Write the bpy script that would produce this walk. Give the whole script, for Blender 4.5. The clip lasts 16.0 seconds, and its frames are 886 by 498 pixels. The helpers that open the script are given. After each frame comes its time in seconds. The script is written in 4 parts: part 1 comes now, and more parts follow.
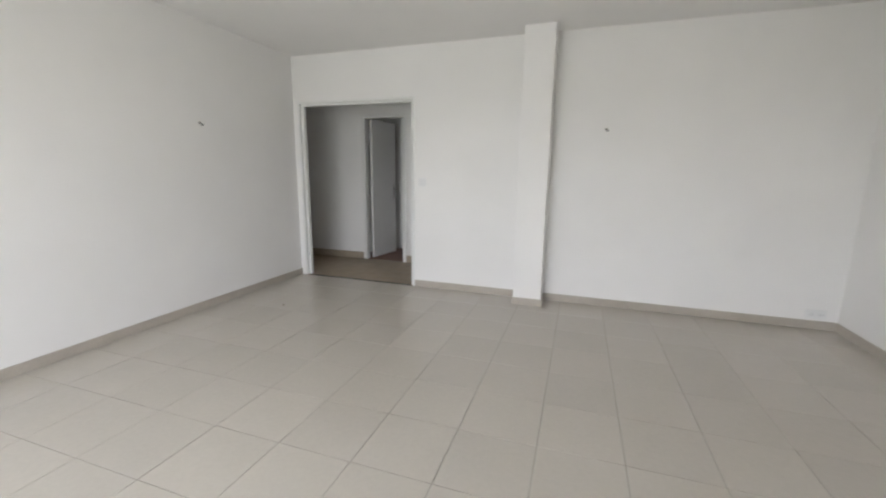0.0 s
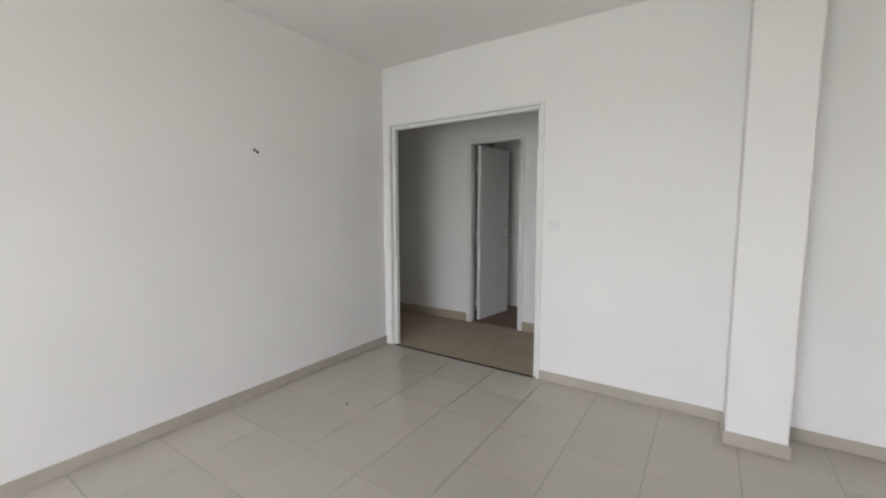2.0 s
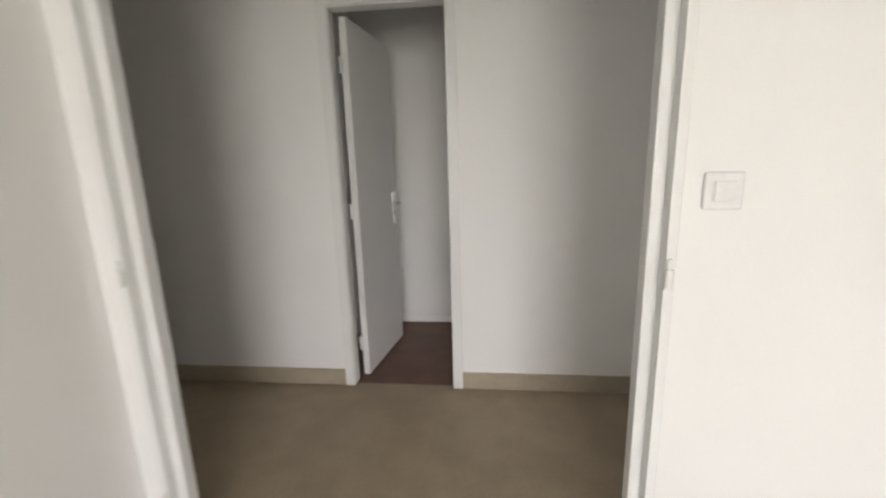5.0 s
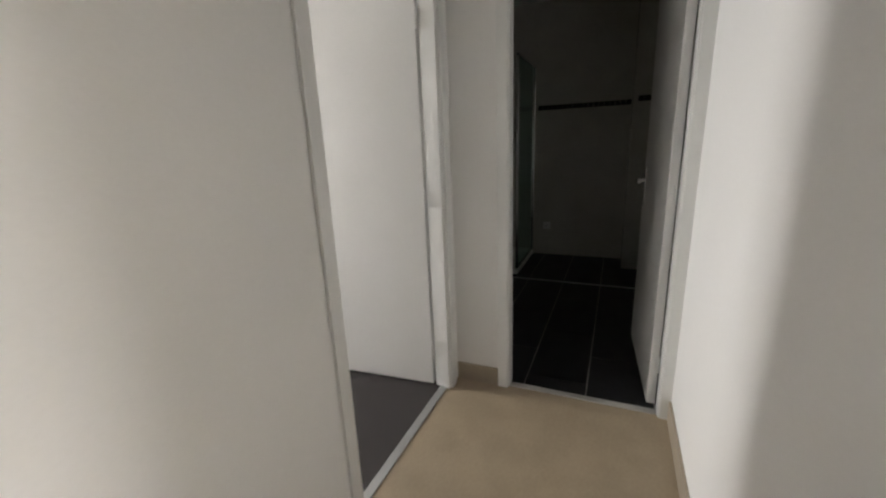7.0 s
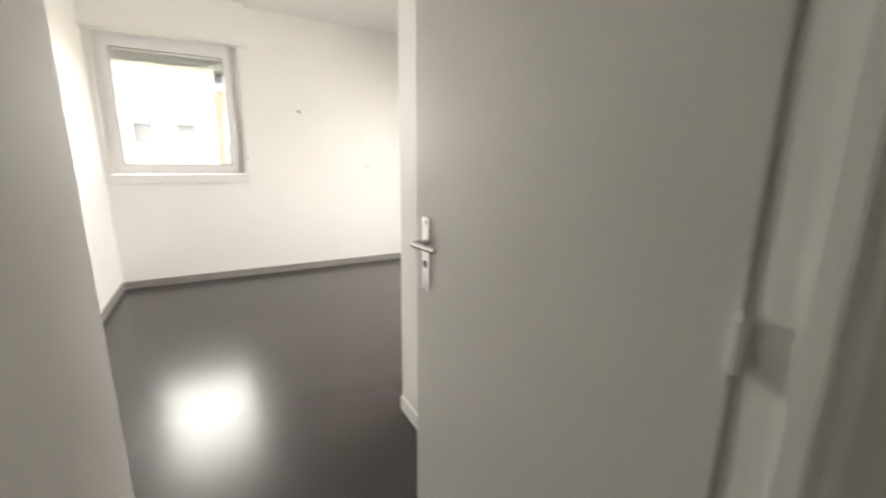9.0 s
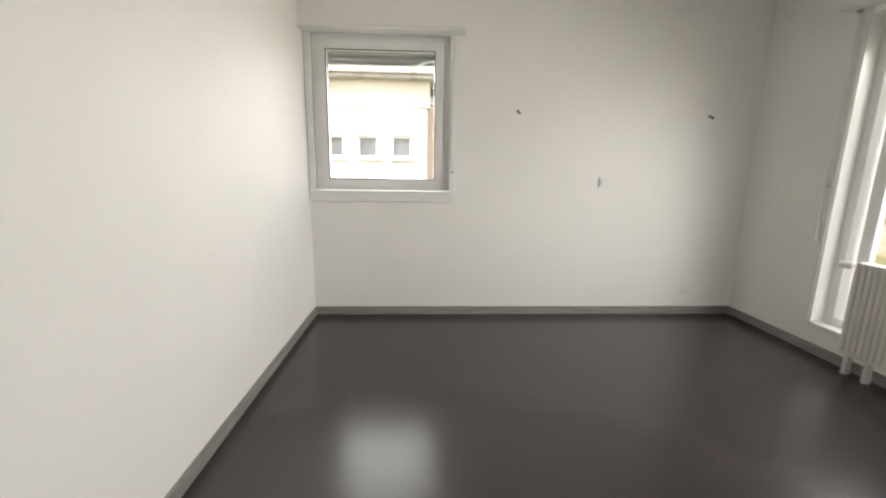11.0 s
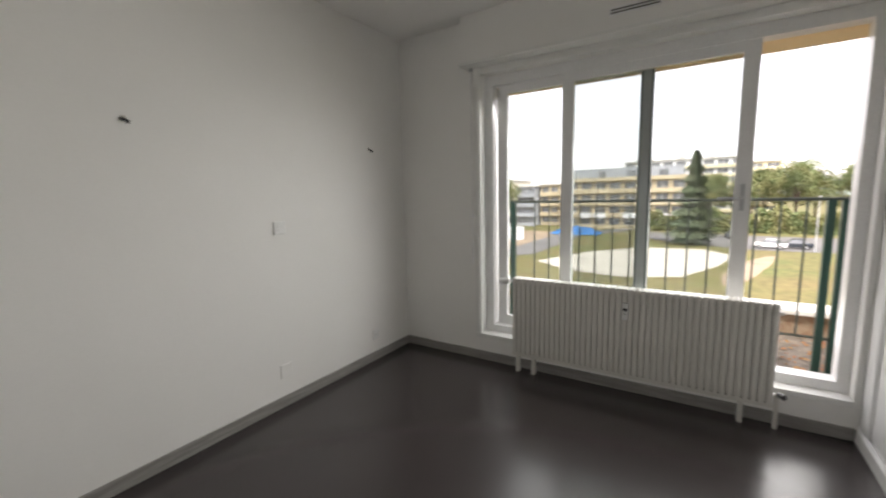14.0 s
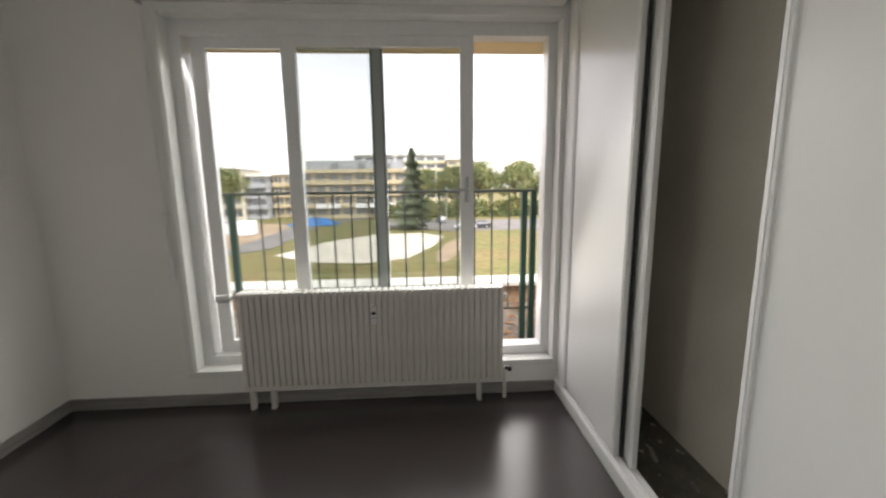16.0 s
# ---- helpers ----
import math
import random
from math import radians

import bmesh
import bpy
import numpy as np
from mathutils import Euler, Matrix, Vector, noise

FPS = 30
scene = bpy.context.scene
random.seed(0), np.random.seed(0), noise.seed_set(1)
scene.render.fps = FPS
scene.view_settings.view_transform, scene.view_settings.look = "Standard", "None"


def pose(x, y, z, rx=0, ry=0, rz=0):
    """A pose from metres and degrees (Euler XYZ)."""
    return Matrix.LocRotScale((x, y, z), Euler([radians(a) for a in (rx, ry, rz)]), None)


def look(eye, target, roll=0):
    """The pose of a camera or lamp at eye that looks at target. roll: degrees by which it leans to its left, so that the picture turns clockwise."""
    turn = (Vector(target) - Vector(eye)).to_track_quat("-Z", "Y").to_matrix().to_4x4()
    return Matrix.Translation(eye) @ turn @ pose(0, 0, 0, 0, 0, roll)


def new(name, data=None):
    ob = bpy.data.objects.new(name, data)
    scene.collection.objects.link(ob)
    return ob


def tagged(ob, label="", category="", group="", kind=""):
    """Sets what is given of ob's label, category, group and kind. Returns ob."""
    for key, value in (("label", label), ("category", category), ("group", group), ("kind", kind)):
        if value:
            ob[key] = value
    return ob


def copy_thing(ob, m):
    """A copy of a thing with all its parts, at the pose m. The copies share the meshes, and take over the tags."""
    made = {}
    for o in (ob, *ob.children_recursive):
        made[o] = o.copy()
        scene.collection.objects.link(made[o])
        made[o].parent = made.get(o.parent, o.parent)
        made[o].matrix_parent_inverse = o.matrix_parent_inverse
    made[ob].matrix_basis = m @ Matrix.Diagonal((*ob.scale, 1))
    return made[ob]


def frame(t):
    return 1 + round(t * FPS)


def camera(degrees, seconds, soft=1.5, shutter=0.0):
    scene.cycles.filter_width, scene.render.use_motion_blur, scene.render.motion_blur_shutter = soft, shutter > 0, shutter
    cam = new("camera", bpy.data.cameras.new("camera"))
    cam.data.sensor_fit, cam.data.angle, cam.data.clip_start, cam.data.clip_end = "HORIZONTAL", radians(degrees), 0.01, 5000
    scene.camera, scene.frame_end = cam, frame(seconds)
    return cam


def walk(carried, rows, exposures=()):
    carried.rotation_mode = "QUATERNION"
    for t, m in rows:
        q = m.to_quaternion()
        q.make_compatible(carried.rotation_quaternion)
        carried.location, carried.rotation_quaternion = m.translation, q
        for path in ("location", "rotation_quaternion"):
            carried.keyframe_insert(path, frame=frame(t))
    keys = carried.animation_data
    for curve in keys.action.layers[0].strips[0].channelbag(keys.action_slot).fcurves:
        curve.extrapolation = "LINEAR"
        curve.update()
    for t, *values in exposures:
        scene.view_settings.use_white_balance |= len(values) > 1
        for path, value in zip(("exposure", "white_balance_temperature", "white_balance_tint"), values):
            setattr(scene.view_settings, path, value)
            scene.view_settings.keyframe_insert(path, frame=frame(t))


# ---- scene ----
cam = camera(95.6, 16.0, soft=2.1, shutter=0.4)
PATH = [
    (0, (3.314, -4.191, 1.306), (2.689, -2.329, 0.93), 0.7),
    (0.5, (3.159, -3.933, 1.282), (2.354, -2.146, 0.889), 0.2),
    (1, (2.958, -3.634, 1.296), (2.067, -1.88, 0.934), -0.8),
    (1.5, (2.81, -3.267, 1.309), (1.776, -1.575, 1.053), 0.0),
    (2, (2.614, -2.919, 1.312), (1.513, -1.26, 1.116), -0.1),
    (2.5, (2.351, -2.645, 1.333), (1.288, -0.963, 1.133), -0.7),
    (3, (2.073, -2.342, 1.327), (1.035, -0.65, 1.087), -0.5),
    (3.2, (1.945, -2.234, 1.309), (0.945, -0.522, 1.044), -0.6),
    (5.3, (1.061, -0.765, 1.271), (1.094, 1.19, 0.853), -1.4),
    (5.5, (1.05, -0.598, 1.277), (1.265, 1.351, 0.881), -1.3),
    (6, (1.049, -0.25, 1.294), (1.785, 1.561, 0.872), -2.5),
    (6.5, (1.03, 0.02, 1.27), (2.498, 1.297, 0.803), -3.9),
    (7, (1.231, 0.352, 1.277), (3.002, 1.127, 0.766), -2.4),
    (7.5, (1.51, 0.503, 1.259), (3.357, 1.108, 0.787), -1.3),
    (7.8, (1.701, 0.601, 1.283), (3.543, 1.258, 0.865), -0.9),
    (8, (1.845, 0.656, 1.275), (3.644, 1.43, 0.869), -0.7),
    (8.2, (1.985, 0.703, 1.277), (3.691, 1.659, 0.861), 0.2),
    (8.5, (2.164, 0.753, 1.267), (3.636, 2.046, 0.868), 1.4),
    (9, (2.389, 0.961, 1.252), (3.346, 2.665, 0.826), 0.6),
    (9.5, (2.487, 1.197, 1.266), (2.97, 3.097, 0.869), -0.4),
    (9.7, (2.518, 1.313, 1.261), (2.829, 3.255, 0.894), 0.3),
    (11.8, (2.333, 2.831, 1.343), (2.415, 4.789, 0.944), 0.9),
    (12, (2.284, 2.946, 1.356), (2.507, 4.901, 0.998), 0.2),
    (12.5, (2.251, 3.19, 1.339), (2.887, 5.071, 1.094), -1.3),
    (13, (2.372, 3.348, 1.377), (3.402, 5.047, 1.143), -1.5),
    (13.5, (2.385, 3.457, 1.395), (3.813, 4.834, 1.143), -1.4),
    (14, (2.42, 3.443, 1.382), (4.085, 4.519, 1.117), -1.3),
    (14.5, (2.48, 3.417, 1.385), (4.29, 4.217, 1.097), -1.2),
    (15, (2.524, 3.445, 1.397), (4.434, 3.946, 1.078), -1.1),
    (15.5, (2.686, 3.505, 1.369), (4.649, 3.709, 1.042), -0.7),
    (16, (2.892, 3.553, 1.378), (4.861, 3.436, 1.047), -0.7),
]
walk(cam, [(t, look(eye, target, roll)) for t, eye, target, roll in PATH],
     exposures=[(0, 3.12, 6250, 11), (3.2, 3.22, 6300, 12), (5.3, 3.7, 6800, 12), (6.0, 3.7, 7000, 14), (6.5, 3.7, 7200, 15), (7.0, 4.25, 6850, 12), (7.5, 4.6, 6700, 12), (8.0, 4.65, 6950, 12), (8.5, 4.2, 7200, 12),
                (9, 3.42, 7350, 11), (9.7, 3.05, 7350, 11), (11.8, 2.45, 7050, 10), (14, 2.05, 6950, 10), (16, 1.95, 7050, 10)])

# ---- world, sun, daylight, exposure ----
world = bpy.data.worlds.new("overcast_sky")
scene.world = world
world.use_nodes = True
wn = world.node_tree.nodes
wl = world.node_tree.links
sky = wn.new("ShaderNodeTexSky")
sky.sky_type = "NISHITA"
sky.sun_disc = False
sky.sun_elevation = radians(50)
sky.sun_rotation = radians(228)
sky.dust_density = 1.5
sky.air_density = 1.0
pale = wn.new("ShaderNodeHueSaturation")
pale.inputs["Saturation"].default_value = 0.18
pale.inputs["Value"].default_value = 1.0
wl.new(sky.outputs[0], pale.inputs["Color"])
tone = wn.new("ShaderNodeMix")
tone.data_type = "RGBA"
tone.blend_type = "MULTIPLY"
tone.inputs["Factor"].default_value = 1.0
tone.inputs["B"].default_value = (1.03, 0.975, 1.04, 1)
wl.new(pale.outputs[0], tone.inputs["A"])
wl.new(tone.outputs["Result"], wn["Background"].inputs["Color"])
wn["Background"].inputs["Strength"].default_value = 0.15

sun = new("sun", bpy.data.lights.new("sun", "SUN"))
sun.data.energy = 1.5
sun.data.angle = radians(25)
sun.data.color = (1.0, 0.96, 0.9)
sun.matrix_world = look((-25, -22, 40), (0, 0, 0))

# daylight in the opening of the living room's wide window, behind the walker's start
day = new("living_window_daylight", bpy.data.lights.new("living_window_daylight", "AREA"))
day.data.shape = "RECTANGLE"
day.data.size, day.data.size_y = 2.5, 2.0
day.data.energy = 6.0
day.data.spread = radians(150)
day.data.color = (0.97, 0.985, 1.0)
day.matrix_world = look((1.8, -5.62, 1.15), (0.9, 0, -0.8))

# daylight in the openings of the bedroom's small and wide windows
day_n = new("small_window_daylight", bpy.data.lights.new("small_window_daylight", "AREA"))
day_n.data.shape = "RECTANGLE"
day_n.data.size, day_n.data.size_y = 0.86, 0.98
day_n.data.energy = 1.5
day_n.data.spread = radians(75)
day_n.data.color = (0.95, 0.98, 1.0)
day_n.matrix_world = look((2.115, 5.93, 1.70), (2.75, 0, 0.5))
day_e = new("wide_window_daylight", bpy.data.lights.new("wide_window_daylight", "AREA"))
day_e.data.shape = "RECTANGLE"
day_e.data.size, day_e.data.size_y = 2.05, 1.85
day_e.data.energy = 8
day_e.data.spread = radians(130)
day_e.data.color = (0.98, 0.99, 1.0)
day_e.matrix_world = look((5.56, 3.83, 1.26), (0, 5.4, -1.5))


# ---- materials ----
def make_mat(name, base, rough=0.5, metal=0.0, vary=0.05, scale=6.0, grain=60.0, bump=0.1, dist=0.002,
             second=None, mix_scale=3.0, sharp=(0.4, 0.6), per_object=0.0, gloss_vary=0.0, spec=0.5, stretch=(1, 1, 1), grain_vary=0.03):
    m = bpy.data.materials.new(name)
    m.use_nodes = True
    n, l = m.node_tree.nodes, m.node_tree.links
    p = n["Principled BSDF"]
    p.inputs["Roughness"].default_value = rough
    p.inputs["Metallic"].default_value = metal
    p.inputs["Specular IOR Level"].default_value = spec
    co = n.new("ShaderNodeTexCoord")
    mp = n.new("ShaderNodeMapping")
    mp.inputs["Scale"].default_value = stretch
    l.new(co.outputs["Object"], mp.inputs["Vector"])
    big = n.new("ShaderNodeTexNoise")
    big.inputs["Scale"].default_value = mix_scale
    big.inputs["Detail"].default_value = 5
    l.new(mp.outputs[0], big.inputs["Vector"])
    fine = n.new("ShaderNodeTexNoise")
    fine.inputs["Scale"].default_value = grain
    fine.inputs["Detail"].default_value = 4
    l.new(mp.outputs[0], fine.inputs["Vector"])
    ramp = n.new("ShaderNodeMapRange")
    ramp.inputs["From Min"].default_value, ramp.inputs["From Max"].default_value = sharp
    l.new(big.outputs["Fac"], ramp.inputs["Value"])
    mixer = n.new("ShaderNodeMix")
    mixer.data_type = "RGBA"
    other = second if second else tuple(c * (1 - vary) for c in base)
    mixer.inputs["A"].default_value = (*base, 1)
    mixer.inputs["B"].default_value = (*other, 1)
    l.new(ramp.outputs[0], mixer.inputs["Factor"])
    hs = n.new("ShaderNodeHueSaturation")
    l.new(mixer.outputs["Result"], hs.inputs["Color"])
    val = n.new("ShaderNodeMapRange")
    val.inputs["From Min"].default_value, val.inputs["From Max"].default_value = 0.3, 0.7
    val.inputs["To Min"].default_value, val.inputs["To Max"].default_value = 1 - grain_vary, 1 + grain_vary
    l.new(fine.outputs["Fac"], val.inputs["Value"])
    last = val.outputs[0]
    if per_object:
        info = n.new("ShaderNodeObjectInfo")
        shift = n.new("ShaderNodeMath")
        shift.operation = "MULTIPLY"
        shift.inputs[1].default_value = 37.0
        l.new(info.outputs["Random"], shift.inputs[0])
        l.new(shift.outputs[0], mp.inputs["Location"])
        r = n.new("ShaderNodeMapRange")
        r.inputs["To Min"].default_value, r.inputs["To Max"].default_value = 1 - per_object, 1 + per_object
        l.new(info.outputs["Random"], r.inputs["Value"])
        mul = n.new("ShaderNodeMath")
        mul.operation = "MULTIPLY"
        l.new(last, mul.inputs[0])
        l.new(r.outputs[0], mul.inputs[1])
        last = mul.outputs[0]
    l.new(last, hs.inputs["Value"])
    l.new(hs.outputs[0], p.inputs["Base Color"])
    if gloss_vary:
        g = n.new("ShaderNodeMapRange")
        g.inputs["From Min"].default_value, g.inputs["From Max"].default_value = 0.0, 1.0
        g.inputs["To Min"].default_value, g.inputs["To Max"].default_value = rough - 2 * gloss_vary, rough + 2 * gloss_vary
        soft = n.new("ShaderNodeTexNoise")
        soft.inputs["Scale"].default_value = mix_scale * 1.7
        soft.inputs["Detail"].default_value = 2
        l.new(mp.outputs[0], soft.inputs["Vector"])
        l.new(soft.outputs["Fac"], g.inputs["Value"])
        l.new(g.outputs[0], p.inputs["Roughness"])
    if bump:
        b = n.new("ShaderNodeBump")
        b.inputs["Strength"].default_value = bump
        b.inputs["Distance"].default_value = dist
        l.new(fine.outputs["Fac"], b.inputs["Height"])
        l.new(b.outputs[0], p.inputs["Normal"])
    return m


def make_glass(name, tint=(0.93, 0.97, 0.95), clear=0.9):
    m = bpy.data.materials.new(name)
    m.use_nodes = True
    n, l = m.node_tree.nodes, m.node_tree.links
    n.remove(n["Principled BSDF"])
    t = n.new("ShaderNodeBsdfTransparent")
    t.inputs[0].default_value = (*tint, 1)
    g = n.new("ShaderNodeBsdfGlossy")
    g.inputs["Roughness"].default_value = 0.02
    mx = n.new("ShaderNodeMixShader")
    mx.inputs[0].default_value = 1 - clear
    l.new(t.outputs[0], mx.inputs[1])
    l.new(g.outputs[0], mx.inputs[2])
    l.new(mx.outputs[0], n["Material Output"].inputs[0])
    return m


WALL = make_mat("white_wall_paint", (0.85, 0.84, 0.82), 0.62, vary=0.025, mix_scale=1.3, grain=140, bump=0.12, dist=0.0015, grain_vary=0.012)
CEIL = make_mat("matt_ceiling_paint", (0.86, 0.85, 0.83), 0.9, vary=0.02, mix_scale=1.0, grain=160, bump=0.12, dist=0.001, grain_vary=0.01)
GLOSS = make_mat("satin_white_lacquer", (0.80, 0.80, 0.78), 0.33, vary=0.03, mix_scale=4, grain=90, bump=0.05, dist=0.0008, grain_vary=0.012)
LEAF = make_mat("door_leaf_paint", (0.78, 0.775, 0.76), 0.42, vary=0.03, mix_scale=2, grain=80, bump=0.06, dist=0.0008, grain_vary=0.012)
PVC = make_mat("white_window_plastic", (0.82, 0.82, 0.82), 0.35, vary=0.03, mix_scale=5, grain=60, bump=0.02)
TILE = make_mat("beige_floor_tile", (0.53, 0.495, 0.435), 0.17, vary=0.035, sharp=(0.25, 0.75), mix_scale=3, grain=45, bump=0.03, dist=0.0008, per_object=0.025, gloss_vary=0.02, grain_vary=0.02)
GROUT = make_mat("grey_grout", (0.33, 0.305, 0.265), 0.9, vary=0.25, mix_scale=7, grain=80, bump=0.2)
SKIRT_T = make_mat("beige_tile_skirting", (0.46, 0.42, 0.36), 0.3, vary=0.05, mix_scale=6, grain=45, bump=0.04)
HALLFLOOR = make_mat("tan_vinyl_floor", (0.40, 0.32, 0.225), 0.42, vary=0.10, mix_scale=5, grain=70, bump=0.08, dist=0.001, gloss_vary=0.06, grain_vary=0.05)
SKIRT_H = make_mat("tan_tile_skirting", (0.40, 0.34, 0.26), 0.35, vary=0.08, mix_scale=8, grain=60, bump=0.05)
REDFLOOR = make_mat("reddish_brown_floor", (0.20, 0.105, 0.075), 0.5, vary=0.15, mix_scale=6, grain=50, bump=0.1)
DARKFLOOR = make_mat("dark_wood_vinyl", (0.040, 0.033, 0.034), 0.24, vary=0.06, mix_scale=1.2, sharp=(0.0, 1.0), grain=160, bump=0.04, dist=0.0006, grain_vary=0.10, spec=0.6)
SKIRT_G = make_mat("grey_wood_skirting", (0.30, 0.29, 0.275), 0.5, second=(0.23, 0.22, 0.21), mix_scale=14, grain=60, bump=0.1, stretch=(0.25, 0.25, 3.0), grain_vary=0.1)
BLACKTILE = make_mat("black_slate_tile", (0.022, 0.023, 0.026), 0.45, vary=0.3, mix_scale=7, grain=60, bump=0.2, per_object=0.12, grain_vary=0.1)
PALEGROUT = make_mat("pale_grout", (0.50, 0.49, 0.46), 0.9, vary=0.2, grain=90)
BATHWALL = make_mat("cream_wall_tile", (0.62, 0.61, 0.57), 0.25, vary=0.04, mix_scale=4, grain=40, bump=0.03)
MOSAIC = make_mat("black_mosaic", (0.03, 0.028, 0.026), 0.3, vary=0.5, mix_scale=40, grain=90, per_object=0.3)
CHROME = make_mat("brushed_chrome", (0.72, 0.72, 0.72), 0.22, metal=1.0, vary=0.05, grain=150, bump=0.02, grain_vary=0.02)
ALU = make_mat("grey_aluminium", (0.50, 0.51, 0.52), 0.38, metal=0.7, vary=0.05, grain=120, bump=0.03)
DARKGAP = make_mat("dark_seal_and_gap", (0.03, 0.03, 0.03), 0.7, grain=60)
PLASTIC = make_mat("white_switch_plastic", (0.80, 0.80, 0.79), 0.3, vary=0.02, grain=60, bump=0.0)
BLACKPL = make_mat("black_plastic", (0.02, 0.02, 0.02), 0.4, grain=60)
RADIATOR = make_mat("cream_radiator_enamel", (0.72, 0.70, 0.655), 0.35, vary=0.05, mix_scale=5, grain=70, bump=0.04, grain_vary=0.02)
CLOSET = make_mat("white_melamine", (0.78, 0.78, 0.77), 0.28, vary=0.02, mix_scale=2, grain=60, bump=0.02, grain_vary=0.008)
CONCRETE = make_mat("rough_concrete", (0.20, 0.185, 0.155), 0.9, second=(0.13, 0.12, 0.10), mix_scale=6, grain=40, bump=0.4, dist=0.004, grain_vary=0.15)
BAREPLASTER = make_mat("bare_grey_plaster", (0.76, 0.72, 0.64), 0.9, second=(0.68, 0.64, 0.56), mix_scale=1.5, grain=60, bump=0.2, dist=0.002)
PLASTERSPOT = make_mat("dried_plaster", (0.55, 0.53, 0.48), 0.9, grain=80, bump=0.3)
GLASS = make_glass("window_glass", (0.80, 0.82, 0.815), 0.96)
SHOWERGLASS = make_glass("shower_glass", (0.80, 0.90, 0.87), 0.86)
GREENPAINT = make_mat("dark_green_paint", (0.016, 0.075, 0.055), 0.4, vary=0.2, grain=60)
RAILGREY = make_mat("dull_green_rail", (0.10, 0.12, 0.10), 0.5, vary=0.2, grain=60)


def make_slat(name, base):
    """Thin plastic shutter slat: daylight glows through it."""
    m = make_mat(name, base, 0.5, vary=0.05, grain=60)
    n, l = m.node_tree.nodes, m.node_tree.links
    t = n.new("ShaderNodeBsdfTranslucent")
    t.inputs[0].default_value = (*base, 1)
    mx = n.new("ShaderNodeMixShader")
    mx.inputs[0].default_value = 0.5
    l.new(n["Principled BSDF"].outputs[0], mx.inputs[1])
    l.new(t.outputs[0], mx.inputs[2])
    l.new(mx.outputs[0], n["Material Output"].inputs[0])
    return m


SLAT = make_slat("cream_shutter_slat", (0.80, 0.68, 0.48))
SLAT_W = make_slat("white_shutter_slat", (0.80, 0.80, 0.78))


# ---- geometry helpers ----
def mesh_of(name, bm, material, smooth=False):
    me = bpy.data.meshes.new(name)
    bmesh.ops.recalc_face_normals(bm, faces=bm.faces)
    bm.to_mesh(me)
    bm.free()
    me.materials.append(material)
    if smooth:
        for p in me.polygons:
            p.use_smooth = True
    return me


def part(name, bm, material, parent, label="", smooth=False):
    ob = new(name, mesh_of(name, bm, material, smooth))
    ob.parent = parent
    ob.matrix_parent_inverse = parent.matrix_world.inverted()
    if label:
        tagged(ob, label)
    return ob


def thing(name, at, label, category, group="", kind=""):
    ob = new(name)
    ob.empty_display_size = 0.1
    ob.matrix_world = at if isinstance(at, Matrix) else Matrix.Translation(at)
    return tagged(ob, label, category, group, kind)


def structure(name, bm, material, label, category, smooth=False):
    ob = new(name, mesh_of(name, bm, material, smooth))
    return tagged(ob, label, category, kind="structure")


def add_box(bm, x0, x1, y0, y1, z0, z1, bevel=0.0, m=None):
    r = bmesh.ops.create_cube(bm, size=1)
    vs = r["verts"]
    bmesh.ops.scale(bm, vec=(abs(x1 - x0), abs(y1 - y0), abs(z1 - z0)), verts=vs)
    bmesh.ops.translate(bm, vec=((x0 + x1) / 2, (y0 + y1) / 2, (z0 + z1) / 2), verts=vs)
    if bevel:
        es = list({e for v in vs for e in v.link_edges})
        out = bmesh.ops.bevel(bm, geom=es, offset=bevel, segments=2, affect="EDGES", profile=0.6)
        vs = list({v for f in out["faces"] for v in f.verts} | {v for v in vs if v.is_valid})
    if m is not None:
        bmesh.ops.transform(bm, matrix=m, verts=vs)
    return bm


def box(x0, x1, y0, y1, z0, z1, bevel=0.0, m=None):
    return add_box(bmesh.new(), x0, x1, y0, y1, z0, z1, bevel, m)


def add_rod(bm, a, b, r, sides=12, r2=None):
    a, b = Vector(a), Vector(b)
    d = b - a
    q = d.to_track_quat("Z", "Y").to_matrix().to_4x4()
    bmesh.ops.create_cone(bm, cap_ends=True, segments=sides, radius1=r, radius2=r if r2 is None else r2, depth=d.length,
                          matrix=Matrix.Translation((a + b) / 2) @ q)
    return bm


def rod(a, b, r, sides=12, r2=None):
    return add_rod(bmesh.new(), a, b, r, sides, r2)


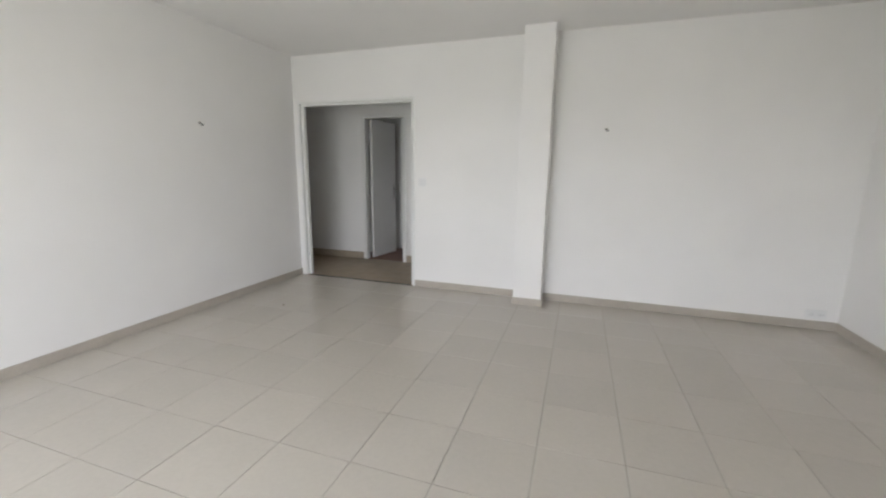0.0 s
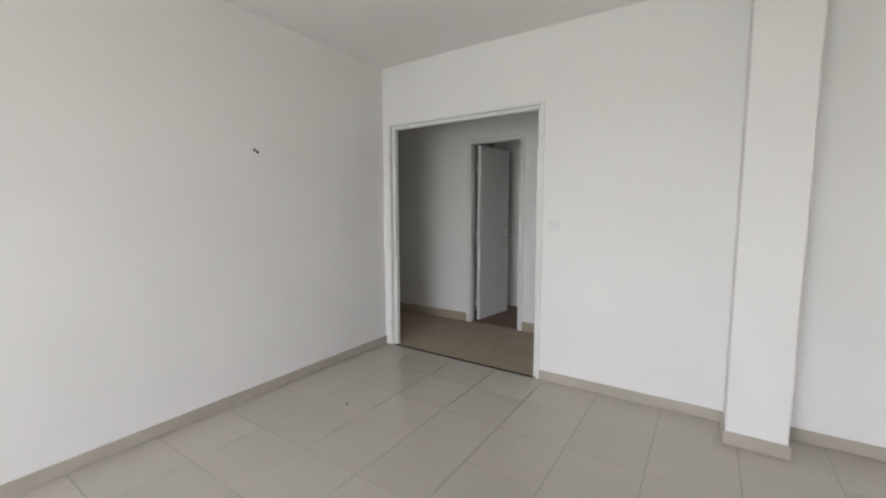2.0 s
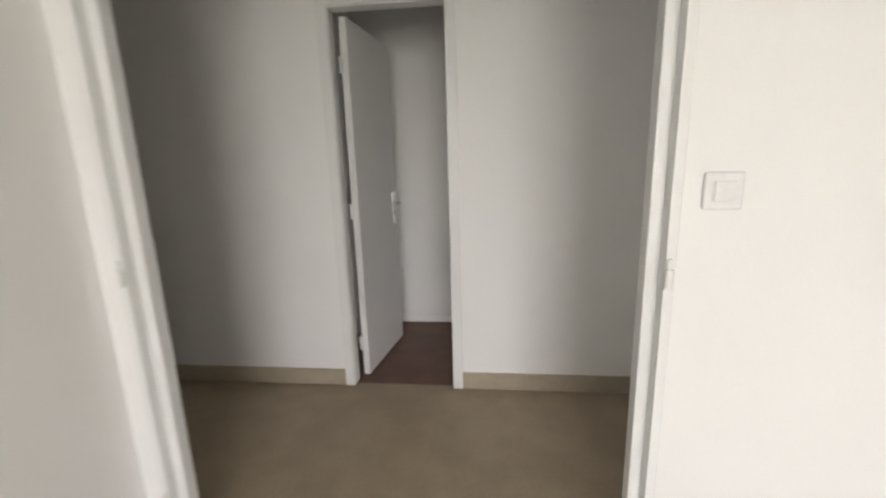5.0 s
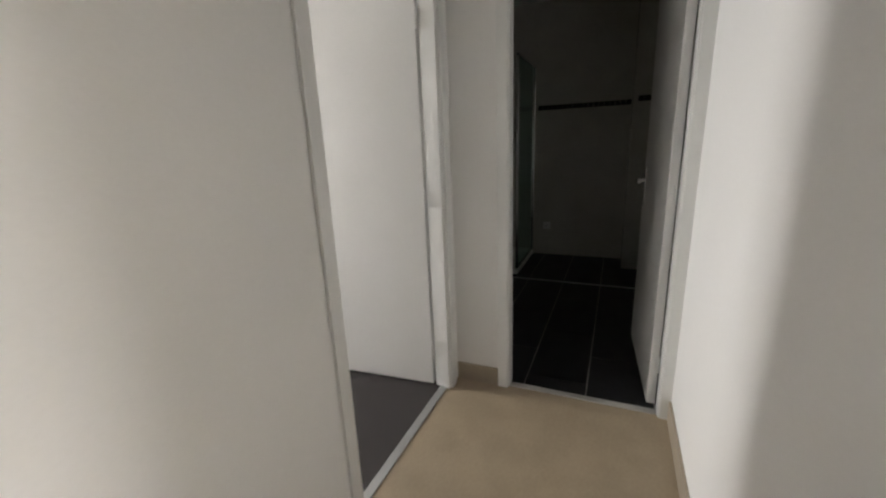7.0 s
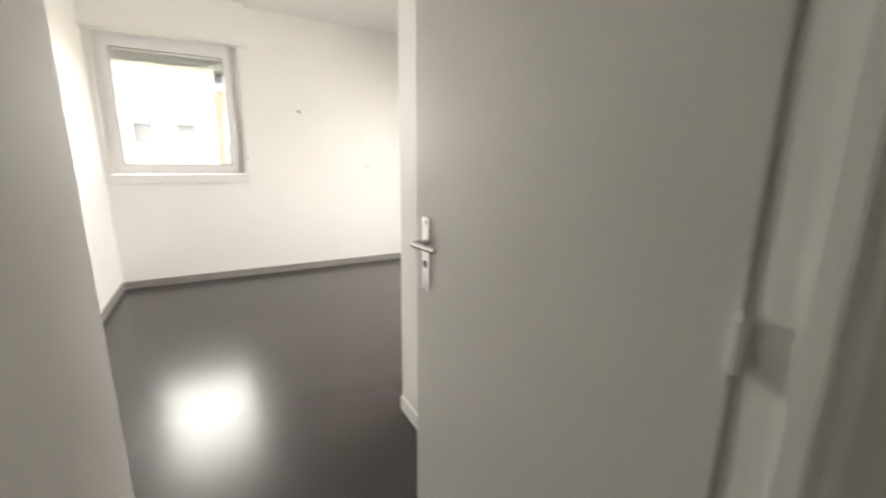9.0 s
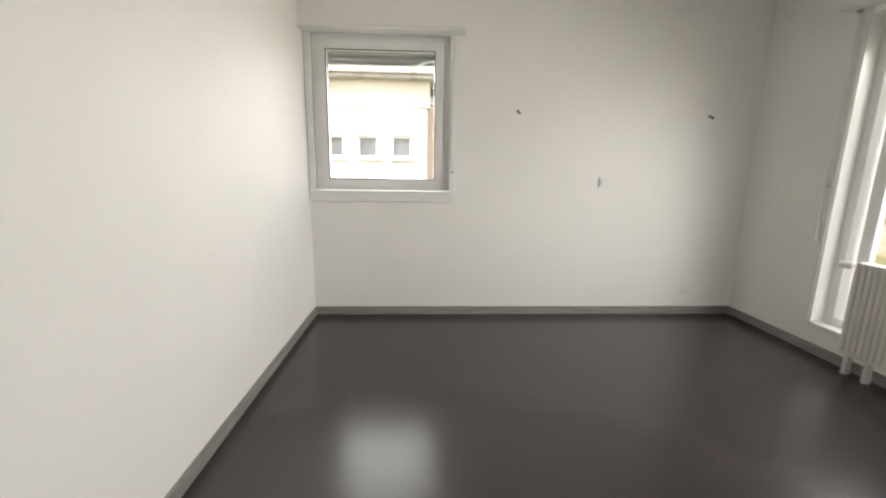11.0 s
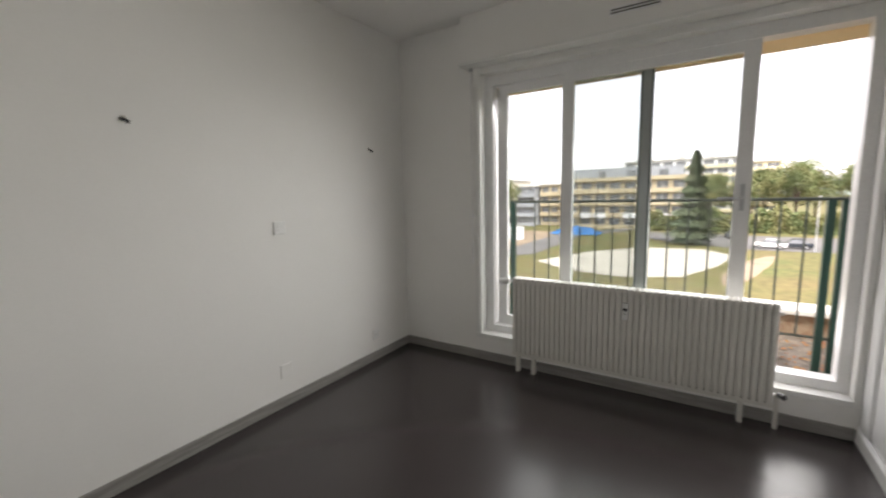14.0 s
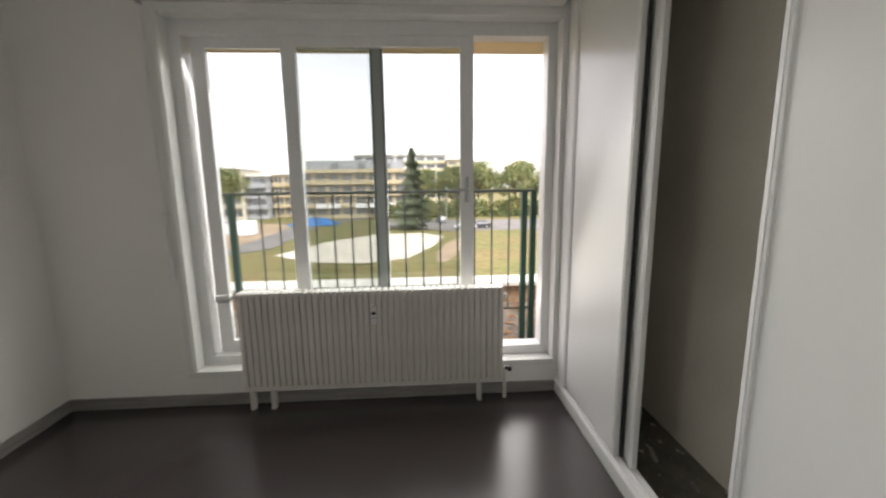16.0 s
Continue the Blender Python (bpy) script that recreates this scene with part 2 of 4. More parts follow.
def slab_with_holes(axis, a, b, u0, u1, z0, z1, holes=()):
    """An upright slab between a and b on its axis, from u0 to u1 along the other, with rectangular holes (u0, u1, z0, z1)."""
    bm = bmesh.new()
    us = sorted({u0, u1, *[h[i] for h in holes for i in (0, 1) if u0 < h[i] < u1]})
    zs = sorted({z0, z1, *[h[i] for h in holes for i in (2, 3) if z0 < h[i] < z1]})
    verts = {}

    def vert(w, u, z):
        key = (w, u, z)
        if key not in verts:
            verts[key] = bm.verts.new((w, u, z) if axis == "x" else (u, w, z))
        return verts[key]

    def solid(i, j):
        if not (0 <= i < len(us) - 1 and 0 <= j < len(zs) - 1):
            return False
        u, z = (us[i] + us[i + 1]) / 2, (zs[j] + zs[j + 1]) / 2
        return not any(h[0] < u < h[1] and h[2] < z < h[3] for h in holes)

    for i in range(len(us) - 1):
        for j in range(len(zs) - 1):
            if not solid(i, j):
                continue
            p, q, r, s = us[i], us[i + 1], zs[j], zs[j + 1]
            for w in (a, b):
                bm.faces.new([vert(w, p, r), vert(w, q, r), vert(w, q, s), vert(w, p, s)])
            for di, dj, e in ((-1, 0, ((p, r), (p, s))), (1, 0, ((q, r), (q, s))), (0, -1, ((p, r), (q, r))), (0, 1, ((p, s), (q, s)))):
                if not solid(i + di, j + dj):
                    (ua, za), (ub, zb) = e
                    bm.faces.new([vert(a, ua, za), vert(a, ub, zb), vert(b, ub, zb), vert(b, ua, za)])
    return bm


# ---- plan (metres) ----
LX1, LY0, LH = 5.49, -5.65, 2.61            # living room: x 0..LX1, y LY0..0
CY0, CY1, CX1 = 0.06, 1.104, 3.09          # hallway: y CY0..CY1, x to CX1
BX0, BX1, BY1, BH = 1.51, 5.33, 5.732, 2.71  # bedroom
D1 = (0.122, 1.512)                          # living room doorway in x
D4 = (0.335, 0.915)                          # closet-room doorway
D2 = (2.15, 2.975)                           # bedroom doorway
D3 = (0.112, 0.813)                         # bathroom doorway in y
DH = 2.045
WX, WZ = (1.62, 2.63), (1.105, 2.31)         # bedroom side window
GY, GZ = (2.70, 4.96), (0.225, 2.30)         # balcony window
CF = 2.68                                   # closet front

# ---- large structure: walls ----
structure("wall_living_west", slab_with_holes("x", -0.2, 0.0, LY0 - 0.2, 0.0, -0.1, LH + 0.15), WALL, "white painted living room side wall", "wall")
structure("wall_living_north", slab_with_holes("y", 0.0, CY0, -0.2, LX1 + 0.2, -0.1, LH + 0.15, [(0.066, 1.568, -0.2, 2.098)]), WALL, "white painted wall between living room and hallway", "wall")
structure("wall_living_east", slab_with_holes("x", LX1, LX1 + 0.2, LY0 - 0.2, 0.0, -0.1, LH + 0.15), WALL, "white painted living room side wall", "wall")
structure("wall_living_south", slab_with_holes("y", LY0 - 0.2, LY0, 0.0, LX1, -0.1, LH + 0.15, [(0.8, 3.4, 0.05, 2.2)]), WALL, "white painted window wall of the living room", "wall")
structure("ceiling_living", box(-0.2, LX1 + 0.2, LY0 - 0.2, CY0, LH, LH + 0.12), CEIL, "plain white living room ceiling", "ceiling")
structure("ceiling_hallway", box(-2.2, CX1 + 0.06, CY0 + 0.002, CY1 + 1.2, LH - 0.02, LH + 0.12), CEIL, "plain white hallway ceiling", "ceiling")
structure("column", box(2.744, 3.02, -0.256, 0.0, 0.0, LH, 0.006), WALL, "white painted square structural column", "column")

structure("wall_hall_north", slab_with_holes("y", CY1, CY1 + 0.075, -2.0, CX1 + 0.07, -0.1, LH - 0.02,
          [(D4[0] - 0.03, D4[1] + 0.03, -0.2, DH + 0.03), (D2[0] - 0.03, D2[1] + 0.03, -0.2, DH + 0.03), (-1.86, -1.08, -0.2, DH + 0.03)]), WALL, "white painted hallway wall with doorways", "wall")
structure("wall_hall_east", slab_with_holes("x", CX1, CX1 + 0.07, CY0, CY1, -0.1, LH - 0.02, [(D3[0] - 0.03, D3[1] + 0.03, -0.2, DH + 0.03)]), WALL, "white painted hallway end wall", "wall")
structure("wall_hall_west", slab_with_holes("x", -2.2, -2.0, -0.1, 3.0, -0.1, LH - 0.02), WALL, "white painted hallway end wall", "wall")
structure("wall_hall_south", slab_with_holes("y", CY0 - 0.15, CY0, -2.2, -0.2, -0.1, LH - 0.02), WALL, "white painted hallway wall", "wall")

structure("wall_store_east", slab_with_holes("x", 1.25, 1.389, CY1 + 0.077, 2.20, -0.1, LH - 0.02), WALL, "white painted store room wall", "wall")
structure("wall_store_west", slab_with_holes("x", -0.12, 0.12, CY1 + 0.075, 2.20, -0.1, LH - 0.02), WALL, "white painted store room wall", "wall")
structure("wall_store_north", slab_with_holes("y", 2.10, 2.14, 0.12, 1.25, -0.1, LH - 0.02), WALL, "white painted store room back wall", "wall")
structure("wall_side_room_north", slab_with_holes("y", 2.25, 2.4, -2.0, -0.12, -0.1, LH - 0.02), WALL, "dim white wall of the unlit side room", "wall")

structure("wall_bedroom_west", slab_with_holes("x", BX0 - 0.12, BX0, 2.14, BY1 + 0.25, -0.1, BH + 0.12), WALL, "white painted bedroom side wall", "wall")
structure("wall_bedroom_niche", box(BX0 - 0.12, 2.122, CY1 + 0.077, 2.14, -0.1, BH, 0.003), WALL, "white painted boxed-out corner beside the bedroom door", "wall")
structure("wall_bedroom_north", slab_with_holes("y", BY1, BY1 + 0.25, BX0, BX1 + 0.28, -0.1, BH + 0.12, [(WX[0] - 0.06, WX[1] + 0.06, WZ[0] - 0.01, WZ[1] + 0.04)]), WALL, "white painted bedroom wall with a small window", "wall")
structure("wall_bedroom_east", slab_with_holes("x", BX1, BX1 + 0.28, 2.10, BY1, -0.1, BH + 0.12, [(GY[0], GY[1], GZ[0], GZ[1] + 0.02)]), WALL, "white painted bedroom wall with a wide sliding window", "wall")
structure("wall_bedroom_south", slab_with_holes("x", 3.125, 3.235, CY1 + 0.075, CF - 0.002, -0.1, BH), WALL, "white painted bedroom wall stub beside the door", "wall")
structure("ceiling_bedroom", box(BX0 - 0.1, BX1 + 0.2, CY1 + 0.08, BY1 + 0.2, BH, BH + 0.12), CEIL, "plain white bedroom ceiling", "ceiling")

structure("wall_bath_east", slab_with_holes("x", 5.77, 5.95, CY0, 2.10, -0.1, LH - 0.02), BATHWALL, "cream tiled bathroom back wall", "wall")
structure("wall_bath_north", slab_with_holes("y", 2.02, 2.10, 3.235, 5.95, -0.1, BH), BATHWALL, "cream tiled bathroom side wall", "wall")
structure("wall_bath_south", slab_with_holes("y", CY0 + 0.001, CY0 + 0.012, CX1 + 0.07, 5.77, -0.1, LH - 0.02), BATHWALL, "cream tiled bathroom side wall", "wall")
structure("pipe_casing", box(5.41, 5.77, CY0 + 0.012, 0.265, 0, LH - 0.02, 0.004), BATHWALL, "cream tiled pipe casing in the bathroom corner", "wall")
structure("ceiling_bath", box(CX1 + 0.07, 5.9, CY0, 2.05, LH - 0.02, LH + 0.1), CEIL, "plain bathroom ceiling", "ceiling")

# floors
structure("floor_hallway", box(-2.2, CX1 + 0.02, CY0 - 0.045, CY1 + 0.02, -0.1, 0.0), HALLFLOOR, "tan vinyl hallway floor", "floor")
structure("floor_side_room", box(-2.2, 0.0, CY1 + 0.02, 2.4, -0.1, 0.0), HALLFLOOR, "tan vinyl floor of the unlit side room", "floor")
structure("floor_store", box(0.0, 1.48, CY1 + 0.02, 2.2, -0.1, 0.0), REDFLOOR, "reddish brown store room floor", "floor")
structure("floor_bedroom", box(BX0, BX1, CY1 + 0.055, BY1, -0.1, 0.0), DARKFLOOR, "dark brown wood-look vinyl bedroom floor", "floor")
floor_living = structure("floor_living", box(-0.1, LX1 + 0.1, LY0 - 0.1, 0.004, -0.1, -0.003), GROUT, "beige square ceramic tile floor with grey grout", "floor")
floor_bath = structure("floor_bath", box(CX1 + 0.02, 5.8, CY0 - 0.02, 2.05, -0.1, -0.003), PALEGROUT, "black tiled bathroom floor with pale grout", "floor")
structure("threshold_bedroom", box(D2[0], D2[1], CY1 + 0.02, CY1 + 0.058, -0.002, 0.006, 0.002), ALU, "grey metal threshold strip in the bedroom doorway", "trim")
structure("threshold_bath", box(CX1 + 0.01, CX1 + 0.045, D3[0], D3[1], -0.002, 0.006, 0.002), PALEGROUT, "pale threshold strip in the bathroom doorway", "trim")
structure("threshold_living", box(D1[0], D1[1], -0.004, 0.016, -0.002, 0.005, 0.002), DARKGAP, "thin dark joint strip in the living room doorway", "trim")


# skirtings
def skirting(name, x0, x1, y0, y1, h, mat, label):
    structure(name, box(x0, x1, y0, y1, 0.0005, h, 0.003), mat, label, "skirting")


SL, T = "beige tile skirting along the living room wall", 0.011
skirting("baseboard_living_west", 0.0, T, LY0, -0.002, 0.074, SKIRT_T, SL)
skirting("baseboard_living_north", 1.57, 2.744 - T, -T, 0.0, 0.074, SKIRT_T, SL)
skirting("baseboard_column_west", 2.744 - T, 2.744, -0.256, -0.001, 0.074, SKIRT_T, SL)
skirting("baseboard_column_front", 2.744 - T, 3.02 + T, -0.256 - T, -0.256, 0.074, SKIRT_T, SL)
skirting("baseboard_column_east", 3.02, 3.02 + T, -0.256, -0.001, 0.074, SKIRT_T, SL)
skirting("baseboard_living_north_b", 3.02 + T, LX1, -T, 0.0, 0.074, SKIRT_T, SL)
skirting("baseboard_living_east", LX1 - T, LX1, LY0, -T - 0.001, 0.074, SKIRT_T, SL)
SH = "tan tile skirting along the hallway wall"
skirting("baseboard_hall_a", -1.02, 0.277, CY1 - T, CY1, 0.10, SKIRT_H, SH)
skirting("baseboard_hall_b", 0.973, 2.107, CY1 - T, CY1, 0.10, SKIRT_H, SH)
skirting("baseboard_hall_end", CX1 - T, CX1, D3[1] + 0.06, CY1 - 0.004, 0.10, SKIRT_H, SH)
skirting("baseboard_hall_south", 1.575, CX1 - 0.002, CY0, CY0 + T, 0.10, SKIRT_H, SH)
skirting("baseboard_store", 0.12, 1.25, 2.10 - T, 2.10, 0.06, WALL, "white painted skirting in the store room")
skirting("baseboard_bed_niche", 2.122, 2.122 + T, 1.25, 2.14 + T, 0.075, WALL, "white skirting on the boxed-out corner")
SB = "grey wood-look skirting along the bedroom wall"
skirting("baseboard_bed_west", BX0, BX0 + T, 2.14, BY1 - 0.001, 0.075, SKIRT_G, SB)
skirting("baseboard_bed_north", BX0 + T, BX1 - T, BY1 - T, BY1, 0.075, SKIRT_G, SB)
skirting("baseboard_bed_east", BX1 - T, BX1, CF + 0.002, BY1 - 0.001, 0.075, SKIRT_G, SB)
skirting("baseboard_bed_stub", 3.125 - T, 3.125, 1.34, CF, 0.075, WALL, "white skirting on the bedroom wall stub")


# ---- doors ----
def doorway(name, axis, u0, u1, w0, w1, label, DH=DH):
    """Painted frame round an opening: jambs and head with architraves on both faces and a stop."""
    d = thing(name, (0, 0, 0), label, "door", kind="structure")

    def member(pname, ua, ub, za, zb, jamb, grow):
        bm = bmesh.new()
        pieces = [(ua, ub, za, zb, w0 - 0.001, w1 + 0.001)]
        a0, a1, b0, b1 = grow
        pieces.append((a0, a1, b0, b1, w0 - 0.013, w0 - 0.001))
        pieces.append((a0, a1, b0, b1, w1 + 0.001, w1 + 0.013))
        for p, q, r, s, m0, m1 in pieces:
            if axis == "y":
                add_box(bm, p, q, m0, m1, r, s, 0.0025)
            else:
                add_box(bm, m0, m1, p, q, r, s, 0.0025)
        return part(pname, bm, GLOSS, d)

    member("jamb", u0 - 0.028, u0, 0.0, DH, True, (u0 - 0.058, u0 - 0.006, 0.0, DH + 0.006))
    member("jamb", u1, u1 + 0.028, 0.0, DH, True, (u1 + 0.006, u1 + 0.058, 0.0, DH + 0.006))
    member("head", u0 - 0.028, u1 + 0.028, DH, DH + 0.028, False, (u0 - 0.058, u1 + 0.058, DH + 0.006, DH + 0.05))
    return d


def hinge(parent, x, y, z, label=""):
    bm = rod((x, y, z - 0.04), (x, y, z + 0.04), 0.007, 10)
    add_rod(bm, (x, y, z + 0.04), (x, y, z + 0.048), 0.005, 10, 0.003)
    add_box(bm, x - 0.012, x + 0.012, y - 0.002, y + 0.002, z - 0.035, z + 0.035, 0.001)
    return part("hinge", bm, GLOSS, parent, label, smooth=False)


def leaf_door(parent, hx, hy, angle, width, side, handle_sides=(1, -1)):
    """A flush door leaf hung at (hx, hy); angle is its direction, side the way its thickness goes."""
    m = pose(hx, hy, 0, 0, 0, angle)
    body = part("leaf", box(0.0, width, 0.0, 0.038 * side, 0.008, DH - 0.006, 0.002, m), LEAF, parent, "flush white painted door leaf")
    xh = width - 0.062
    for s in handle_sides:
        f = 0.038 * side if s * side > 0 else 0.0
        bm = box(xh - 0.02, xh + 0.02, f, f + s * 0.006, 0.875, 1.095, 0.0025, m)
        for zz in (0.89, 1.08):
            add_rod(bm, m @ Vector((xh, f + s * 0.006, zz)), m @ Vector((xh, f + s * 0.0085, zz)), 0.006, 10)
        plate = part("handle_plate", bm, CHROME, body, "brushed chrome long plate")
        bm = rod(m @ Vector((xh, f, 1.02)), m @ Vector((xh, f + s * 0.05, 1.02)), 0.009, 12)
        add_rod(bm, m @ Vector((xh, f + s * 0.047, 1.02)), m @ Vector((xh - 0.115, f + s * 0.047, 1.02)), 0.009, 12, 0.0075)
        part("lever", bm, CHROME, body, "brushed chrome lever", smooth=False)
        part("keyhole", box(xh - 0.005, xh + 0.005, f + s * 0.0055, f + s * 0.0072, 0.945, 0.965, 0.0, m), BLACKPL, body)
    return body


DH1 = 2.05
door_1 = thing("door_1", (0, 0, 0), "wide white painted doorway with the leaves taken off", "door", kind="structure")


def rebated(pname, pieces):
    """One member of the living room doorway's frame: its stop towards the hallway and its rebate towards the living room."""
    bm = bmesh.new()
    for x0, x1, y0, y1, z0, z1, bev in pieces:
        add_box(bm, x0, x1, y0, y1, z0, z1, bev)
    return part(pname, bm, GLOSS, door_1)


RY = 0.027
rebated("jamb", [(D1[1], 1.57, RY, CY0 + 0.012, 0.0, DH1 + 0.05, 0.004), (1.544, 1.57, -0.010, RY, 0.0, DH1 + 0.05, 0.003)])
rebated("jamb", [(0.064, D1[0], RY, CY0 + 0.012, 0.0, DH1 + 0.05, 0.004), (0.064, 0.090, -0.010, RY, 0.0, DH1 + 0.05, 0.003)])
rebated("head", [(D1[0], D1[1], RY, CY0 + 0.012, DH1, DH1 + 0.05, 0.004), (0.090, 1.544, -0.010, RY, DH1 + 0.028, DH1 + 0.05, 0.003)])
for z in (0.22, 0.985, 1.79):
    for x in (1.550, 0.084):
        bm = rod((x, -0.021, z - 0.028), (x, -0.021, z + 0.022), 0.010, 14)
        add_rod(bm, (x, -0.021, z + 0.022), (x, -0.021, z + 0.048), 0.0045, 10)
        add_box(bm, x - 0.004, x + 0.004, -0.021, -0.008, z - 0.026, z + 0.020, 0.001)
        part("hinge", bm, GLOSS, door_1, "bare painted hinge pin")

door_2 = doorway("door_2", "y", D2[0], D2[1], CY1, CY1 + 0.075, "bedroom doorway with its white door standing open")
part("stop", box(D2[1] - 0.012, D2[1], CY1 + 0.002, CY1 + 0.034, 0.0, DH, 0.002), GLOSS, door_2)
part("stop", box(D2[0], D2[0] + 0.012, CY1 + 0.002, CY1 + 0.034, 0.0, DH, 0.002), GLOSS, door_2)
leaf_door(door_2, 2.9735, CY1 + 0.099, 94.5, 0.849, -1)
for z in (0.22, 1.02, 1.80):
    hinge(door_2, 2.967, CY1 + 0.094, z)

door_3 = doorway("door_3", "x", D3[0], D3[1], CX1, CX1 + 0.07, "bathroom doorway with its white door standing open")
leaf_door(door_3, CX1 + 0.087, D3[0] + 0.002, 4.0, 0.743, 1)
for z in (0.22, 1.02, 1.80):
    hinge(door_3, CX1 + 0.084, D3[0] + 0.006, z)

door_4 = doorway("door_4", "y", D4[0], D4[1], CY1, CY1 + 0.075, "narrow store room doorway with its white door ajar")
leaf_door(door_4, D4[0] + 0.054, CY1 + 0.108, 81.5, 0.602, 1)
for z in (0.22, 1.02, 1.80):
    hinge(door_4, D4[0] + 0.014, CY1 + 0.100, z)
    part("hinge_leaf", box(D4[0] + 0.001, D4[0] + 0.030, CY1 + 0.098, CY1 + 0.104, z - 0.04, z + 0.04, 0.001), GLOSS, door_4)
door_5 = doorway("door_5", "y", -1.83, -1.11, CY1, CY1 + 0.075, "open doorway to an unlit side room")


# ---- windows ----
def pane(x0, x1, y0, y1, z0, z1, parent, mat=None):
    ob = part("pane", box(x0, x1, y0, y1, z0, z1), mat or GLASS, parent)
    ob.visible_shadow = False
    return ob


# small tilt-and-turn window in the bedroom's north wall
w1 = thing("window_1", (0, 0, 0), "small white plastic window with a closed single pane", "window", kind="structure")
yf = BY1 + 0.045
bm = slab_with_holes("y", yf, yf + 0.07, WX[0] - 0.055, WX[1] + 0.055, WZ[0], WZ[1] + 0.03, [(WX[0], WX[1], WZ[0] + 0.05, WZ[1] - 0.03)])
part("window_frame", bm, PVC, w1)
bm = slab_with_holes("y", yf - 0.02, yf + 0.055, WX[0] + 0.002, WX[1] - 0.002, WZ[0] + 0.03, WZ[1] - 0.012, [(1.68, 2.55, 1.203, 2.213)])
sash1 = part("sash", bm, PVC, w1)
bmh = box(2.585, 2.61, yf - 0.032, yf - 0.02, 1.58, 1.66, 0.003)
add_box(bmh, 2.588, 2.607, yf - 0.055, yf - 0.032, 1.60, 1.625, 0.003)
add_box(bmh, 2.586, 2.609, yf - 0.062, yf - 0.048, 1.50, 1.625, 0.004)
part("window_handle", bmh, PVC, sash1)
bms = slab_with_holes("y", yf - 0.0225, yf - 0.019, 1.673, 2.557, 1.196, 2.22, [(1.68, 2.55, 1.203, 2.213)])
part("gasket", bms, DARKGAP, sash1)
pane(1.673, 2.557, yf + 0.012, yf + 0.032, 1.196, 2.22, w1)
bm = box(1.62, 2.63, yf + 0.10, yf + 0.112, 2.13, 2.31, 0.002)
for k in range(4):
    add_box(bm, 1.62, 2.63, yf + 0.096, yf + 0.1, 2.135 + 0.042 * k, 2.165 + 0.042 * k, 0.001)
part("rolled_shutter", bm, SLAT_W, w1, "bottom slats of the raised roller shutter")
part("window_sill", box(BX0 + 0.001, 2.712, BY1 - 0.022, BY1 + 0.06, 1.012, 1.10, 0.004), GLOSS, w1, "white painted apron below the window")
bm = box(WX[1] + 0.058, WX[1] + 0.085, BY1 - 0.016, BY1, 1.10, 2.345, 0.003)
add_box(bm, BX0 + 0.004, WX[0] - 0.058, BY1 - 0.016, BY1, 1.10, 2.345, 0.003)
part("casing", bm, GLOSS, w1)
structure("shutter_box_small", box(BX0, 2.79, BY1 - 0.13, BY1, 2.35, BH), WALL, "white boxed-in roller shutter casing above the window", "shutter box")
structure("shutter_lip_small", box(BX0, 2.79, BY1 - 0.145, BY1, 2.33, 2.352, 0.003), GLOSS, "white lip under the shutter casing", "trim")
st = thing("shutter_strap", (2.71, BY1, 1.1), "roller shutter strap with its winder box", "shutter strap")
part("strap", box(2.70, 2.714, BY1 - 0.014, BY1 - 0.011, 1.24, 2.33), DARKGAP, st)
bm = box(2.684, 2.73, BY1 - 0.035, BY1 - 0.001, 1.10, 1.26, 0.006)
part("winder_box", bm, PVC, st)
part("roller", rod((2.707, BY1 - 0.03, 1.26), (2.707, BY1 - 0.006, 1.26), 0.01), BLACKPL, st)

# wide sliding window in the bedroom's east wall
w2 = thing("window_2", (0, 0, 0), "wide white sliding window slid partly open", "window", kind="structure")
xf = BX1 + 0.09
bm = slab_with_holes("x", xf, xf + 0.11, GY[0], GY[1], GZ[0], GZ[1], [(GY[0] + 0.055, GY[1] - 0.075, GZ[0] + 0.06, GZ[1] - 0.075)])
part("window_frame", bm, PVC, w2)


def sash(x0, x1, y0, y1, label):
    s = 0.082
    b = slab_with_holes("x", x0, x1, y0, y1, GZ[0] + 0.055, GZ[1] - 0.07, [(y0 + s, y1 - s, GZ[0] + 0.14, GZ[1] - 0.135)])
    ob = part("sliding_sash", b, PVC, w2, label)
    xm = (x0 + x1) / 2
    g = part("pane", box(xm - 0.008, xm + 0.008, y0 + s - 0.01, y1 - s + 0.01, GZ[0] + 0.13, GZ[1] - 0.125), GLASS, ob)
    g.visible_shadow = False
    return ob


inner = sash(xf + 0.012, xf + 0.048, 3.205, 4.335, "inner sliding sash pushed across the other")
outer = sash(xf + 0.062, xf + 0.098, 3.748, 4.868, "outer sliding sash")
for y in (3.757, 3.82):
    part("seal", box(xf + 0.0605, xf + 0.0625, y - 0.004, y + 0.004, GZ[0] + 0.14, GZ[1] - 0.135), GREENPAINT, outer)
bm = box(xf - 0.006, xf + 0.012, 3.235, 3.26, 1.25, 1.41, 0.004)
part("pull_handle", bm, ALU, inner)
bm = rod((xf + 0.004, 3.25, 1.325), (xf - 0.02, 3.25, 1.325), 0.008)
add_box(bm, xf - 0.028, xf - 0.016, 3.24, 3.37, 1.317, 1.333, 0.003)
part("latch", bm, ALU, inner, "grey metal window latch lever")
part("window_sill", box(BX1 - 0.012, BX1 + 0.095, GY[0] - 0.004, GY[1] + 0.045, GZ[0] - 0.035, GZ[0] + 0.002, 0.004), GLOSS, w2)
bm = box(BX1 - 0.012, BX1 + 0.09, GY[1] - 0.012, GY[1] + 0.04, GZ[0] + 0.003, 2.35, 0.004)
